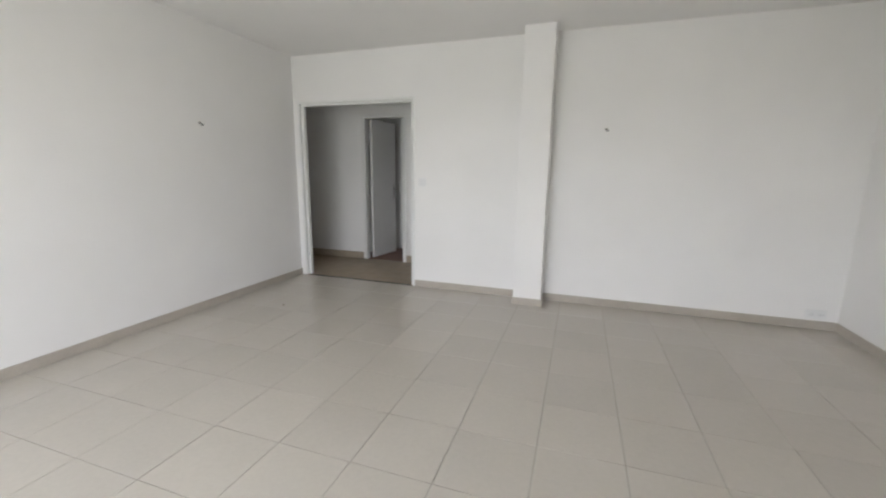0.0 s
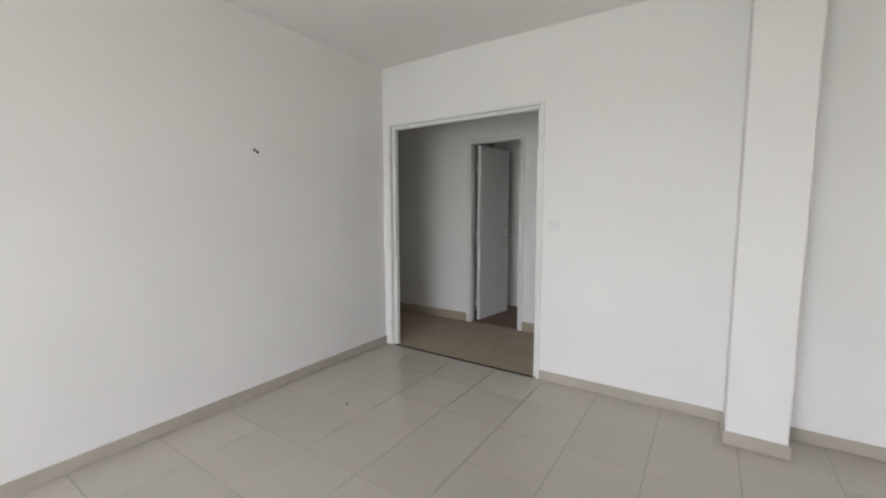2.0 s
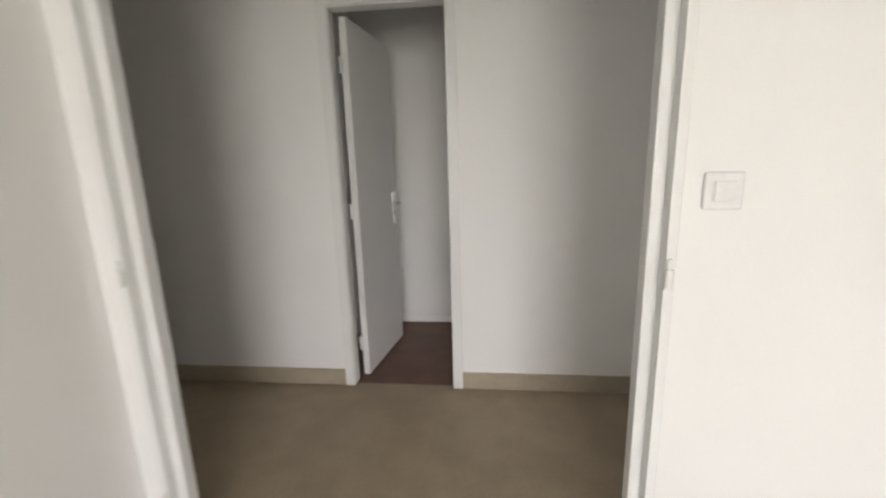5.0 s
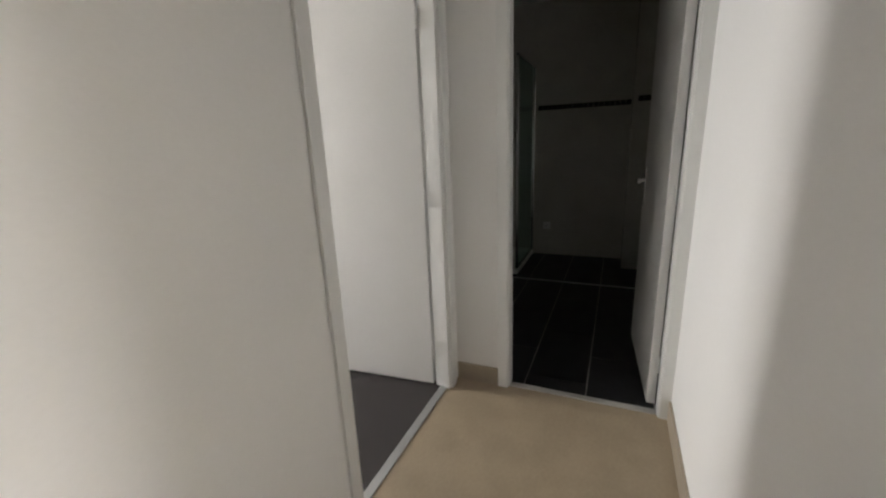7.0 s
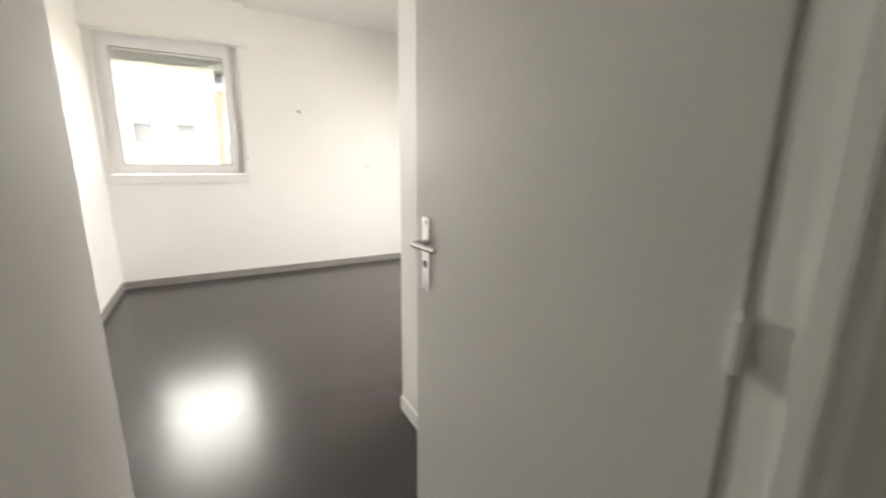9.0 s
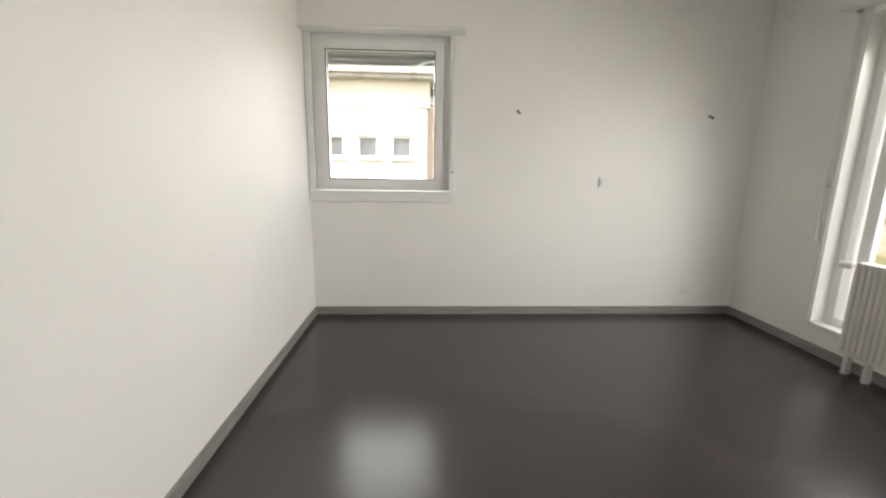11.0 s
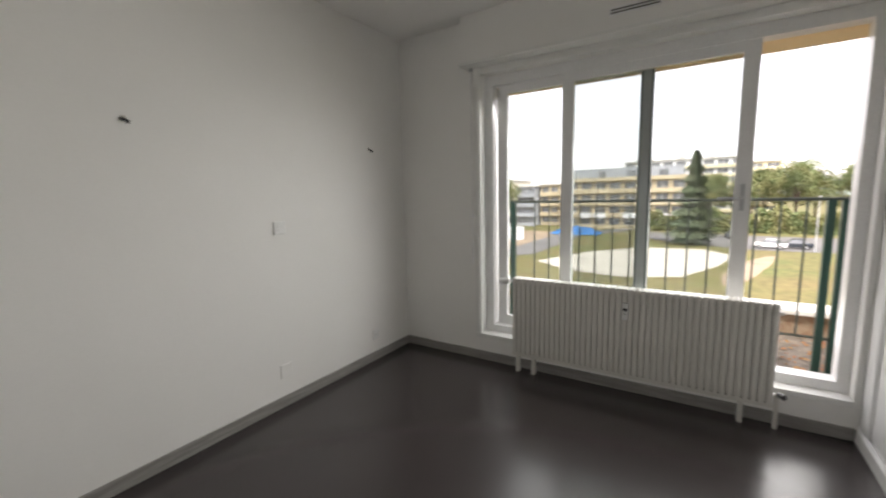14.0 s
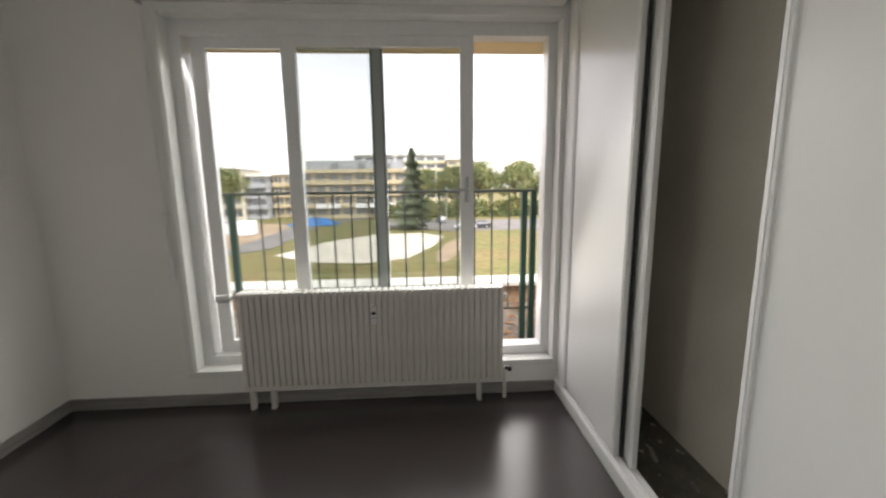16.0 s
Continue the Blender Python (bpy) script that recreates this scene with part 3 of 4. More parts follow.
add_box(bm, BX1 - 0.02, BX1 - 0.012, GY[1] + 0.0, GY[1] + 0.012, GZ[0], 2.35, 0.002)
part("casing", bm, GLOSS, w2)
part("casing", box(BX1 - 0.006, BX1 + 0.09, GY[0], GY[1] - 0.013, GZ[1] + 0.002, 2.35, 0.004), GLOSS, w2)
bm = box(xf + 0.12, xf + 0.135, GY[0] + 0.02, GY[1] - 0.02, GZ[1] - 0.14, GZ[1] - 0.02, 0.003)
CREAM = make_mat("cream_render", (0.62, 0.56, 0.46), 0.9, vary=0.1, mix_scale=3, grain=60, bump=0.3, dist=0.003)
part("rolled_shutter", bm, SLAT, w2, "cream end slat of the raised shutter")
bm = rod((BX1 - 0.025, GY[1] + 0.055, 1.0), (BX1 - 0.025, GY[1] + 0.055, 2.36), 0.006, 8)
add_rod(bm, (BX1 - 0.025, GY[1] + 0.055, 0.82), (BX1 - 0.025, GY[1] + 0.055, 1.0), 0.011, 8)
cr = thing("shutter_crank", (BX1 - 0.025, GY[1] + 0.055, 0.8), "white hanging crank rod of the roller shutter", "crank")
part("rod", bm, PVC, cr)
part("clip", box(BX1 - 0.04, BX1, GY[1] + 0.045, GY[1] + 0.066, 1.20, 1.225, 0.003), PVC, cr)
part("eye", rod((BX1 - 0.025, GY[1] + 0.055, 2.33), (BX1 - 0.025, GY[1] + 0.055, 2.40), 0.014, 10), ALU, cr)
structure("shutter_box_wide", box(BX1 - 0.11, BX1, CF + 0.03, 5.06, 2.37, BH), WALL, "white boxed-in roller shutter casing above the wide window", "shutter box")
structure("shutter_lip_wide", box(BX1 - 0.13, BX1, CF + 0.03, 5.065, 2.35, 2.372, 0.003), GLOSS, "white lip under the shutter casing", "trim")
gr = thing("air_vent", (BX1 - 0.11, 3.84, 2.47), "narrow white air inlet grille on the shutter casing", "vent")
part("backing", box(BX1 - 0.122, BX1 - 0.11, 3.70, 3.99, 2.45, 2.50, 0.003), PVC, gr)
for k in range(2):
    part("slot", box(BX1 - 0.1235, BX1 - 0.121, 3.71, 3.98, 2.46 + 0.017 * k, 2.468 + 0.017 * k), BLACKPL, gr)

# living room window behind the start
w3 = thing("window_3", (0, 0, 0), "wide white living room window", "window", kind="structure")
part("window_frame", slab_with_holes("y", LY0 - 0.13, LY0 - 0.07, 0.8, 3.4, 0.05, 2.2, [(0.88 + k * 1.27, 2.05 + k * 1.27, 0.13, 2.12) for k in range(2)]), PVC, w3)
for k in range(2):
    pane(0.87 + k * 1.27, 2.06 + k * 1.27, LY0 - 0.105, LY0 - 0.095, 0.12, 2.13, w3)

# ---- radiator ----
rad = thing("radiator", (5.25, 3.83, 0), "cream enamelled column radiator on short feet below the window", "radiator")
RY0, RY1, RZ0, RZ1 = 3.048, 4.627, 0.165, 0.752
count = 43
for k in range(count):
    y = RY0 + 0.02 + (RY1 - RY0 - 0.04) * k / (count - 1)
    bm = box(5.20, 5.285, y - 0.0152, y + 0.0152, RZ0, RZ1, 0.0095)
    if k == 0:
        fin_mesh = mesh_of("fin", bm, RADIATOR)
        base_y = y
    else:
        bm.free()
    fin = new("fin", fin_mesh)
    fin.parent = rad
    fin.matrix_parent_inverse = rad.matrix_world.inverted()
    fin.location = (0, y - base_y, 0)
part("top_pipe", rod((5.243, RY0 + 0.01, RZ1 - 0.06), (5.243, RY1 - 0.01, RZ1 - 0.06), 0.022), RADIATOR, rad)
part("bottom_pipe", rod((5.243, RY0 + 0.01, RZ0 + 0.045), (5.243, RY1 - 0.01, RZ0 + 0.045), 0.022), RADIATOR, rad)
part("back_panel", box(5.217, 5.258, RY0 + 0.012, RY1 - 0.012, RZ0 + 0.01, RZ1 - 0.012), RADIATOR, rad)
part("bottom_rail", box(5.21, 5.275, RY0, RY1, RZ0 - 0.022, RZ0 + 0.004, 0.004), RADIATOR, rad)
for y in (RY1 - 0.03, RY1 - 0.155, RY0 + 0.145):
    bm = box(5.24, 5.28, y - 0.014, y + 0.014, 0.0, RZ0 - 0.015, 0.004)
    part("foot", bm, RADIATOR, rad)
bm = rod((5.27, RY0 - 0.022, 0.0), (5.27, RY0 - 0.022, 0.20), 0.012)
add_rod(bm, (5.27, RY0 - 0.022, 0.2), (5.27, RY0 + 0.02, 0.2), 0.011)
part("return_pipe", bm, RADIATOR, rad)
part("valve_cap", rod((5.27, RY0 - 0.03, 0.205), (5.24, RY0 - 0.05, 0.205), 0.016), BLACKPL, rad, "small dark return valve")
bm = rod((5.243, RY1 - 0.005, RZ1 - 0.035), (5.243, RY1 + 0.04, RZ1 - 0.035), 0.013)
part("valve_body", bm, CHROME, rad)
bm = rod((5.243, RY1 + 0.038, RZ1 - 0.035), (5.236, RY1 + 0.115, RZ1 - 0.038), 0.026, 16, 0.023)
part("thermostat_head", bm, PLASTIC, rad, "white thermostat head")
bm = box(5.174, 5.20, 3.811, 3.849, 0.552, 0.662, 0.004)
meter = part("heat_meter", bm, PLASTIC, rad, "small white heat cost meter")
part("meter_window", box(5.1725, 5.175, 3.817, 3.843, 0.612, 0.629), BLACKPL, meter)
part("meter_label", box(5.1725, 5.175, 3.821, 3.839, 0.592, 0.595), BLACKPL, meter)
part("drain_plug", rod((5.243, RY0 + 0.01, RZ1 - 0.06), (5.243, RY0 - 0.018, RZ1 - 0.06), 0.014, 8), RADIATOR, rad)

# ---- built-in closet ----
closet = thing("sliding_door_closet", (4.2, CF - 0.05, 0), "built-in closet with white sliding doors standing partly open", "closet")
CX0 = 3.125
part("plinth", box(CX0, BX1, CF - 0.085, CF, 0.0005, 0.075, 0.003), GLOSS, closet)
bm = box(CX0, BX1 - 0.001, CF - 0.085, CF - 0.004, 0.0755, 0.083, 0.001)
for yy in (CF - 0.012, CF - 0.044, CF - 0.078):
    add_box(bm, CX0, BX1 - 0.001, yy - 0.002, yy + 0.002, 0.083, 0.094)
part("bottom_track", bm, PVC, closet, "white double bottom track")
part("top_track", box(CX0, BX1 - 0.001, CF - 0.085, CF, BH - 0.09, BH - 0.001, 0.003), PVC, closet)
part("side_filler", box(5.20, BX1 - 0.001, CF - 0.07, CF - 0.012, 0.095, BH - 0.09, 0.002), CLOSET, closet)


def slider(x0, x1, y0, label):
    p = part("sliding_door", box(x0 + 0.022, x1 - 0.022, y0 + 0.008, y0 + 0.018, 0.10, BH - 0.085), CLOSET, closet, label)
    for a, b in ((x0, x0 + 0.03), (x1 - 0.03, x1)):
        bm2 = box(a, b, y0, y0 + 0.026, 0.096, BH - 0.08, 0.003)
        add_box(bm2, a + 0.012, a + 0.018, y0 + 0.025, y0 + 0.0285, 0.096, BH - 0.08, 0.001)
        part("edge_profile", bm2, PVC, p, "white metal grip profile")
    return p


slider(4.545, 5.215, CF - 0.042, "front sliding door pushed to the window side")
slider(4.45, 5.12, CF - 0.077, "rear sliding door pushed behind the front one")
slider(CX0 + 0.004, 3.885, CF - 0.042, "sliding door on the room door's side")
# near-black strip standing in for the shade between the overlapping doors
part("shadow_gap_strip", box(4.526, 4.5445, CF - 0.052, CF - 0.044, 0.096, BH - 0.085), DARKGAP, closet)
structure("wall_closet_back", slab_with_holes("y", 2.102, 2.235, 3.235, BX1, -0.1, BH), BAREPLASTER, "bare greyish closet back wall", "wall")
structure("floor_closet", box(3.235, BX1, 2.2, CF - 0.085, -0.05, 0.03), CONCRETE, "bare rough concrete closet floor with plaster specks", "floor")
rng = random.Random(5)
spots = bmesh.new()
for k in range(46):
    x, y, r = rng.uniform(3.9, 5.1), rng.uniform(2.24, 2.54), rng.choice((0.003, 0.004, 0.006, 0.009, 0.014))
    ring = [spots.verts.new((x + r * rng.uniform(0.6, 1.5) * math.cos(a), y + r * rng.uniform(0.5, 1.0) * math.sin(a), 0.033)) for a in [i * math.pi / 4 for i in range(8)]]
    spots.faces.new(ring)
for x, y, l in ((4.62, 2.42, 0.10), (4.40, 2.36, 0.05)):
    for i in range(9):
        a, w = x - l / 2 + l * i / 8, 0.006 + 0.006 * rng.random()
        spots.faces.new([spots.verts.new((a - 0.009, y - w + 0.3 * (x - a), 0.0335)), spots.verts.new((a + 0.009, y - w + 0.3 * (x - a), 0.0335)), spots.verts.new((a + 0.009, y + w + 0.3 * (x - a), 0.0335)), spots.verts.new((a - 0.009, y + w + 0.3 * (x - a), 0.0335))])
sp = new("plaster_specks", mesh_of("plaster_specks", spots, PLASTERSPOT))
tagged(sp, "pale dried plaster specks on the closet floor", "plaster specks", kind="stuff")


# ---- small wall fixtures ----
def switch(name, m, label, size=0.082):
    t = thing(name, m, label, "switch")
    h = size / 2
    part("plate", box(-h, h, -0.011, 0, -h, h, 0.006, m), PLASTIC, t)
    part("rocker", box(-h * 0.52, h * 0.52, -0.0155, -0.009, -h * 0.52, h * 0.52, 0.0025, m), PLASTIC, t)
    bm2 = slab_with_holes("y", -0.0125, -0.0108, -h * 0.60, h * 0.60, -h * 0.60, h * 0.60, [(-h * 0.54, h * 0.54, -h * 0.54, h * 0.54)])
    bmesh.ops.transform(bm2, matrix=m, verts=bm2.verts)
    part("gap", bm2, PLASTIC, t)
    return t


def socket(name, m, label, count=1):
    t = thing(name, m, label, "socket")
    for k in range(count):
        o = (k - (count - 1) / 2) * 0.072
        part("plate", box(o - 0.04, o + 0.04, -0.010, 0, -0.04, 0.04, 0.005, m), PLASTIC, t)
        bm2 = rod(m @ Vector((o, -0.0095, 0)), m @ Vector((o, -0.0125, 0)), 0.022, 18)
        ins = part("insert", bm2, PLASTIC, t)
        for dx in (-0.0095, 0.0095):
            part("hole", rod(m @ Vector((o + dx, -0.012, -0.002)), m @ Vector((o + dx, -0.0132, -0.002)), 0.0035, 8), BLACKPL, ins)
        part("pin", rod(m @ Vector((o, -0.012, 0.010)), m @ Vector((o, -0.018, 0.010)), 0.003, 8), CHROME, ins)
    return t


def wire_stub(m, label):
    t = thing("wire_stub", m, label, "wire stub", "capped lamp wires")
    part("hole_rim", rod(m @ Vector((0, -0.0012, 0)), m @ Vector((0, 0.004, 0)), 0.013, 14), PLASTERSPOT, t)
    bm2 = rod(m @ Vector((-0.004, 0, 0.002)), m @ Vector((-0.009, -0.018, -0.010)), 0.005, 8)
    part("wire", bm2, DARKGAP, t, "dark wire end")
    bm2 = rod(m @ Vector((0.004, 0, -0.002)), m @ Vector((0.009, -0.020, -0.013)), 0.005, 8)
    part("wire", bm2, BLACKPL, t, "black wire end")
    part("terminal", box(0.002, 0.016, -0.028, -0.016, -0.024, -0.010, 0.002, m), BLACKPL, t, "small black terminal block")
    return t


switch("light_switch", pose(1.66, 0, 1.193), "white square light switch beside the living room doorway", 0.088)
switch("light_switch", pose(4.02, BY1, 1.197), "white light switch on the bedroom wall", 0.084)
socket("wall_socket", pose(4.875, BY1, 0.222), "white wall socket low on the bedroom wall", 1)
socket("wall_socket", pose(5.33, 0, 0.13), "white double wall socket above the living room skirting", 2)
wire_stub(pose(3.51, 0, 1.719), "capped lamp wires sticking out of the living room wall")
wire_stub(pose(0, -1.303, 1.719, 0, 0, 90), "capped lamp wires sticking out of the living room wall")
wire_stub(pose(3.246, BY1, 1.771), "capped lamp wires sticking out of the bedroom wall")
wire_stub(pose(4.895, BY1, 1.764), "capped lamp wires sticking out of the bedroom wall")
cap = thing("blanking_plate", (3.99, BY1, 0.25), "white blank cover plate low on the bedroom wall", "cover plate")
part("plate", box(3.95, 4.04, BY1 - 0.006, BY1, 0.20, 0.29, 0.003), WALL, cap)

chip = thing("plaster_chip", (0.629, -1.108, 0), "small dark chip of plaster lying on the floor tiles", "debris")
bm = bmesh.new()
for dx, dy, sz in ((0.0, 0.0, 0.010), (0.012, -0.010, 0.007), (-0.006, 0.013, 0.005)):
    q = bmesh.ops.create_icosphere(bm, subdivisions=1, radius=sz, matrix=Matrix.Translation((0.629 + dx, -1.108 + dy, sz * 0.4)) @ Matrix.Diagonal((1.0, 0.7, 0.45, 1)))
part("fragment", bm, CONCRETE, chip)

# ---- bathroom ----
bm = box(4.83, 4.855, CY0 + 0.012, 1.2, 0.0, 0.006, 0.001)
structure("floor_trim_bath", bm, ALU, "bright metal strip across the bathroom floor", "trim")
sh = thing("shower_screen", (5.4, 1.21, 0), "clear glass shower screen with chrome edge profiles", "shower screen")
g = part("panel", box(4.99, 5.73, 1.205, 1.213, 0.07, 1.98), SHOWERGLASS, sh)
g.visible_shadow = False
part("post", box(5.73, 5.768, 1.195, 1.223, 0.0, 2.0, 0.003), CHROME, sh)
part("post", box(4.97, 4.99, 1.198, 1.22, 0.0, 2.0, 0.003), CHROME, sh)
part("rail", box(4.97, 5.768, 1.198, 1.22, 1.98, 2.0, 0.003), CHROME, sh)
part("rail", box(4.97, 5.768, 1.198, 1.22, 0.05, 0.07, 0.003), CHROME, sh)
tray = thing("shower_tray", (5.3, 1.55, 0), "white low shower tray behind the glass", "shower tray")
bm = slab_with_holes("y", 1.195, 2.018, 4.95, 5.768, 0.0, 0.05)
part("tray", bm, GLOSS, tray)
socket("wall_socket", pose(5.77, 1.05, 0.33, 0, 0, -90), "pale wall socket in the bathroom", 1)
mosaic = thing("mosaic_border", (5.73, 0.6, 1.6), "black mosaic border strip on the bathroom wall", "tile border", kind="structure")
tm = mesh_of("mosaic_tile", box(-0.004, 0, -0.0235, 0.0235, -0.0235, 0.0235, 0.002), MOSAIC)
for row in range(1):
    for k in range(18):
        o = new("mosaic_tile", tm)
        o.parent = mosaic
        o.matrix_parent_inverse = mosaic.matrix_world.inverted()
        o.location = (5.7698, 0.295 + 0.05 * k, 1.588 + 0.05 * row)
for k in range(3):
    o = new("mosaic_tile", tm)
    o.parent = mosaic
    o.matrix_parent_inverse = mosaic.matrix_world.inverted()
    o.location = (5.4098, 0.10 + 0.05 * k, 1.588)


# ---- outside: ground, terrace, railing ----
LAWN = make_mat("lawn", (0.115, 0.125, 0.036), 0.95, second=(0.165, 0.128, 0.05), mix_scale=0.12, grain=1.2, bump=0.3, dist=0.05, grain_vary=0.25, sharp=(0.35, 0.7))
SAND = make_mat("pale_sand", (0.56, 0.52, 0.45), 0.95, vary=0.1, mix_scale=0.2, grain=2, bump=0.2)
ASPHALT = make_mat("grey_asphalt", (0.17, 0.165, 0.16), 0.9, vary=0.2, mix_scale=0.3, grain=3, bump=0.2)
DIRT = make_mat("bare_earth", (0.34, 0.26, 0.18), 0.95, vary=0.3, mix_scale=0.3, grain=2, bump=0.3)
RENDER = make_mat("off_white_render", (0.74, 0.725, 0.68), 0.9, vary=0.05, mix_scale=0.8, grain=30, bump=0.2, dist=0.003)
CREAM2 = make_mat("cream_facade_render", (0.68, 0.635, 0.54), 0.9, vary=0.08, mix_scale=0.8, grain=30, bump=0.2, dist=0.003)
WEATHER = make_mat("weathered_concrete", (0.47, 0.46, 0.44), 0.9, second=(0.20, 0.18, 0.165), mix_scale=2.6, sharp=(0.55, 0.68), grain=12, bump=0.4, dist=0.01, grain_vary=0.2)
SLATE = make_mat("blue_grey_cladding", (0.36, 0.38, 0.42), 0.6, vary=0.15, mix_scale=0.6, grain=8)
OCHRE = make_mat("ochre_facade", (0.52, 0.44, 0.30), 0.85, vary=0.12, mix_scale=0.4, grain=6)
# glass made paler than it is: the distance haze is put into its colour
DARKWIN = make_mat("dark_window_glass", (0.20, 0.21, 0.225), 0.2, vary=0.3, mix_scale=0.5, grain=3)
WHITEPANEL = make_mat("white_balcony_panel", (0.75, 0.76, 0.78), 0.6, vary=0.08, mix_scale=0.5, grain=5)
PALEYEL = make_mat("pale_yellow_facade", (0.66, 0.60, 0.42), 0.85, vary=0.1, mix_scale=0.3, grain=5)
BLUETARP = make_mat("blue_tarpaulin", (0.03, 0.17, 0.45), 0.5, vary=0.3, mix_scale=0.8, grain=5)
# foliage and needle greens are lifted to carry the haze of the distance
FOLIAGE = make_mat("hazed_green_foliage", (0.125, 0.165, 0.065), 0.8, second=(0.18, 0.18, 0.07), mix_scale=0.35, grain=3, bump=0.0, grain_vary=0.35)
NEEDLES = make_mat("hazed_conifer_needles", (0.14, 0.185, 0.11), 0.8, second=(0.17, 0.20, 0.12), mix_scale=0.6, grain=3, bump=0.0, grain_vary=0.35)
BARK = make_mat("bark", (0.10, 0.075, 0.055), 0.9, vary=0.3, grain=12, bump=0.4)
LEAFLITTER = make_mat("dead_leaves", (0.34, 0.12, 0.04), 0.8, second=(0.42, 0.24, 0.09), mix_scale=9, grain=60, bump=0.2, per_object=0.2)
GRAVEL = make_mat("roof_gravel", (0.26, 0.22, 0.17), 0.95, vary=0.4, mix_scale=8, grain=60, bump=0.5, dist=0.01, grain_vary=0.3)
CARWHITE = make_mat("white_car_paint", (0.7, 0.7, 0.7), 0.25, grain=10, bump=0)
CARDARK = make_mat("dark_car_paint", (0.03, 0.035, 0.045), 0.25, grain=10, bump=0)
CARGREY = make_mat("grey_car_paint", (0.25, 0.27, 0.3), 0.25, grain=10, bump=0)
RUBBER = make_mat("tyre_rubber", (0.02, 0.02, 0.02), 0.8, grain=30)
BRICK = make_mat("stacked_brown_brick", (0.27, 0.17, 0.11), 0.9, second=(0.35, 0.27, 0.19), mix_scale=12, grain=40, bump=0.3)
GZ0 = -8.0


def patch(name, points, z, mat, label, category):
    b = bmesh.new()
    b.faces.new([b.verts.new((x, y, z)) for x, y in points])
    bmesh.ops.triangulate(b, faces=b.faces)
    ob = new(name, mesh_of(name, b, mat))
    return tagged(ob, label, category, kind="structure")


patch("ground", [(-1500, -1500), (2500, -1500), (2500, 1500), (-1500, 1500)], GZ0, LAWN, "yellow-green lawn around the building", "lawn")


def blob(cx, cy, rx, ry, seed, n=28, turn=0.0):
    r = random.Random(seed)
    out = []
    for i in range(n):
        a = 2 * math.pi * i / n
        k = 1 + 0.10 * math.sin(3 * a + seed) + 0.05 * r.uniform(-1, 1)
        px, py = rx * k * math.cos(a), ry * k * math.sin(a)
        out.append((cx + px * math.cos(turn) - py * math.sin(turn), cy + px * math.sin(turn) + py * math.cos(turn)))
    return out


patch("sand_area", [(49.5, 10.5), (52, 5), (61, 1.5), (71.5, -0.7), (77, 3), (76, 11.5), (68, 18), (56, 22.5), (51, 17)], GZ0 + 0.05, SAND, "pale sand play area in the lawn", "sand")
patch("earth_bank", blob(61, -1.6, 12, 1.5, 3, turn=-0.25), GZ0 + 0.03, DIRT, "strip of bare earth beside the sand", "earth")
patch("building_site", [(60, 30), (70, 27), (98, 33), (104, 70), (70, 75), (56, 45)], GZ0 + 0.04, DIRT, "bare earth building site", "earth")
patch("road", [(54, 31), (62, 25), (92, 25), (110, 16), (112, 20), (95, 31), (66, 31)], GZ0 + 0.07, ASPHALT, "grey asphalt access road", "road")
patch("car_park", [(79, -42), (98, -44), (104, 14), (90, 12), (79, -2)], GZ0 + 0.06, ASPHALT, "grey asphalt car park", "car park")

structure("terrace", box(5.615, 7.7, -1.0, 9.5, -0.4, -0.12), GRAVEL, "gravelled flat roof outside the window", "roof")
structure("parapet", box(7.7, 7.95, -1.0, 9.5, -0.4, 0.10, 0.01), BRICK, "low brown roof edge wall", "parapet")
structure("parapet_coping", box(7.64, 8.02, -1.0, 9.5, 0.10, 0.15, 0.008), RENDER, "white coping on the roof edge", "coping")
structure("facade_return", box(5.955, 6.0, 1.9, 2.58, -0.4, 3.2), CREAM, "cream rendered facade return beside the window", "wall")
structure("facade_low", box(5.61, 5.615, 2.6, 9.5, -0.4, 0.22), CREAM, "cream rendered wall below the window", "wall")
rng = random.Random(11)
litter = bmesh.new()
for k in range(900):
    x, y, z = rng.uniform(5.7, 7.65), rng.uniform(1.4, 4.6), -0.112 + 0.012 * rng.random()
    s, a = rng.uniform(0.018, 0.04), rng.uniform(0, 6.28)
    c, d = math.cos(a) * s, math.sin(a) * s
    up = rng.uniform(0, 0.02)
    litter.faces.new([litter.verts.new(p) for p in ((x - c, y - d, z), (x + d * 0.6, y - c * 0.6, z + up), (x + c, y + d, z + 0.004), (x - d * 0.6, y + c * 0.6, z + up * 0.5))])
tagged(new("leaf_litter", mesh_of("leaf_litter", litter, LEAFLITTER)), "orange and brown dead leaves on the gravel roof", "dead leaves", kind="stuff")

rail = thing("window_railing", (5.9, 3.83, -0.1), "dark green metal guard railing outside the window", "railing")
part("top_rail", rod((5.9, 2.66, 1.305), (5.9, 4.99, 1.305), 0.011, 8), RAILGREY, rail)
part("bottom_rail", rod((5.9, 2.70, 0.39), (5.9, 4.95, 0.39), 0.009, 8), RAILGREY, rail)
bar_mesh = mesh_of("bar", rod((0, 0, 0.39), (0, 0, 1.305), 0.0065, 6), RAILGREY)
for k in range(15):
    o = new("bar", bar_mesh)
    o.parent = rail
    o.matrix_parent_inverse = rail.matrix_world.inverted()
    o.location = (5.9, 2.87 + 0.131 * k, 0)
for y in (2.685, 2.755, 4.91):
    part("post", box(5.88, 5.925, y - 0.021, y + 0.021, -0.12, 1.30, 0.003), GREENPAINT, rail, "dark green square post")


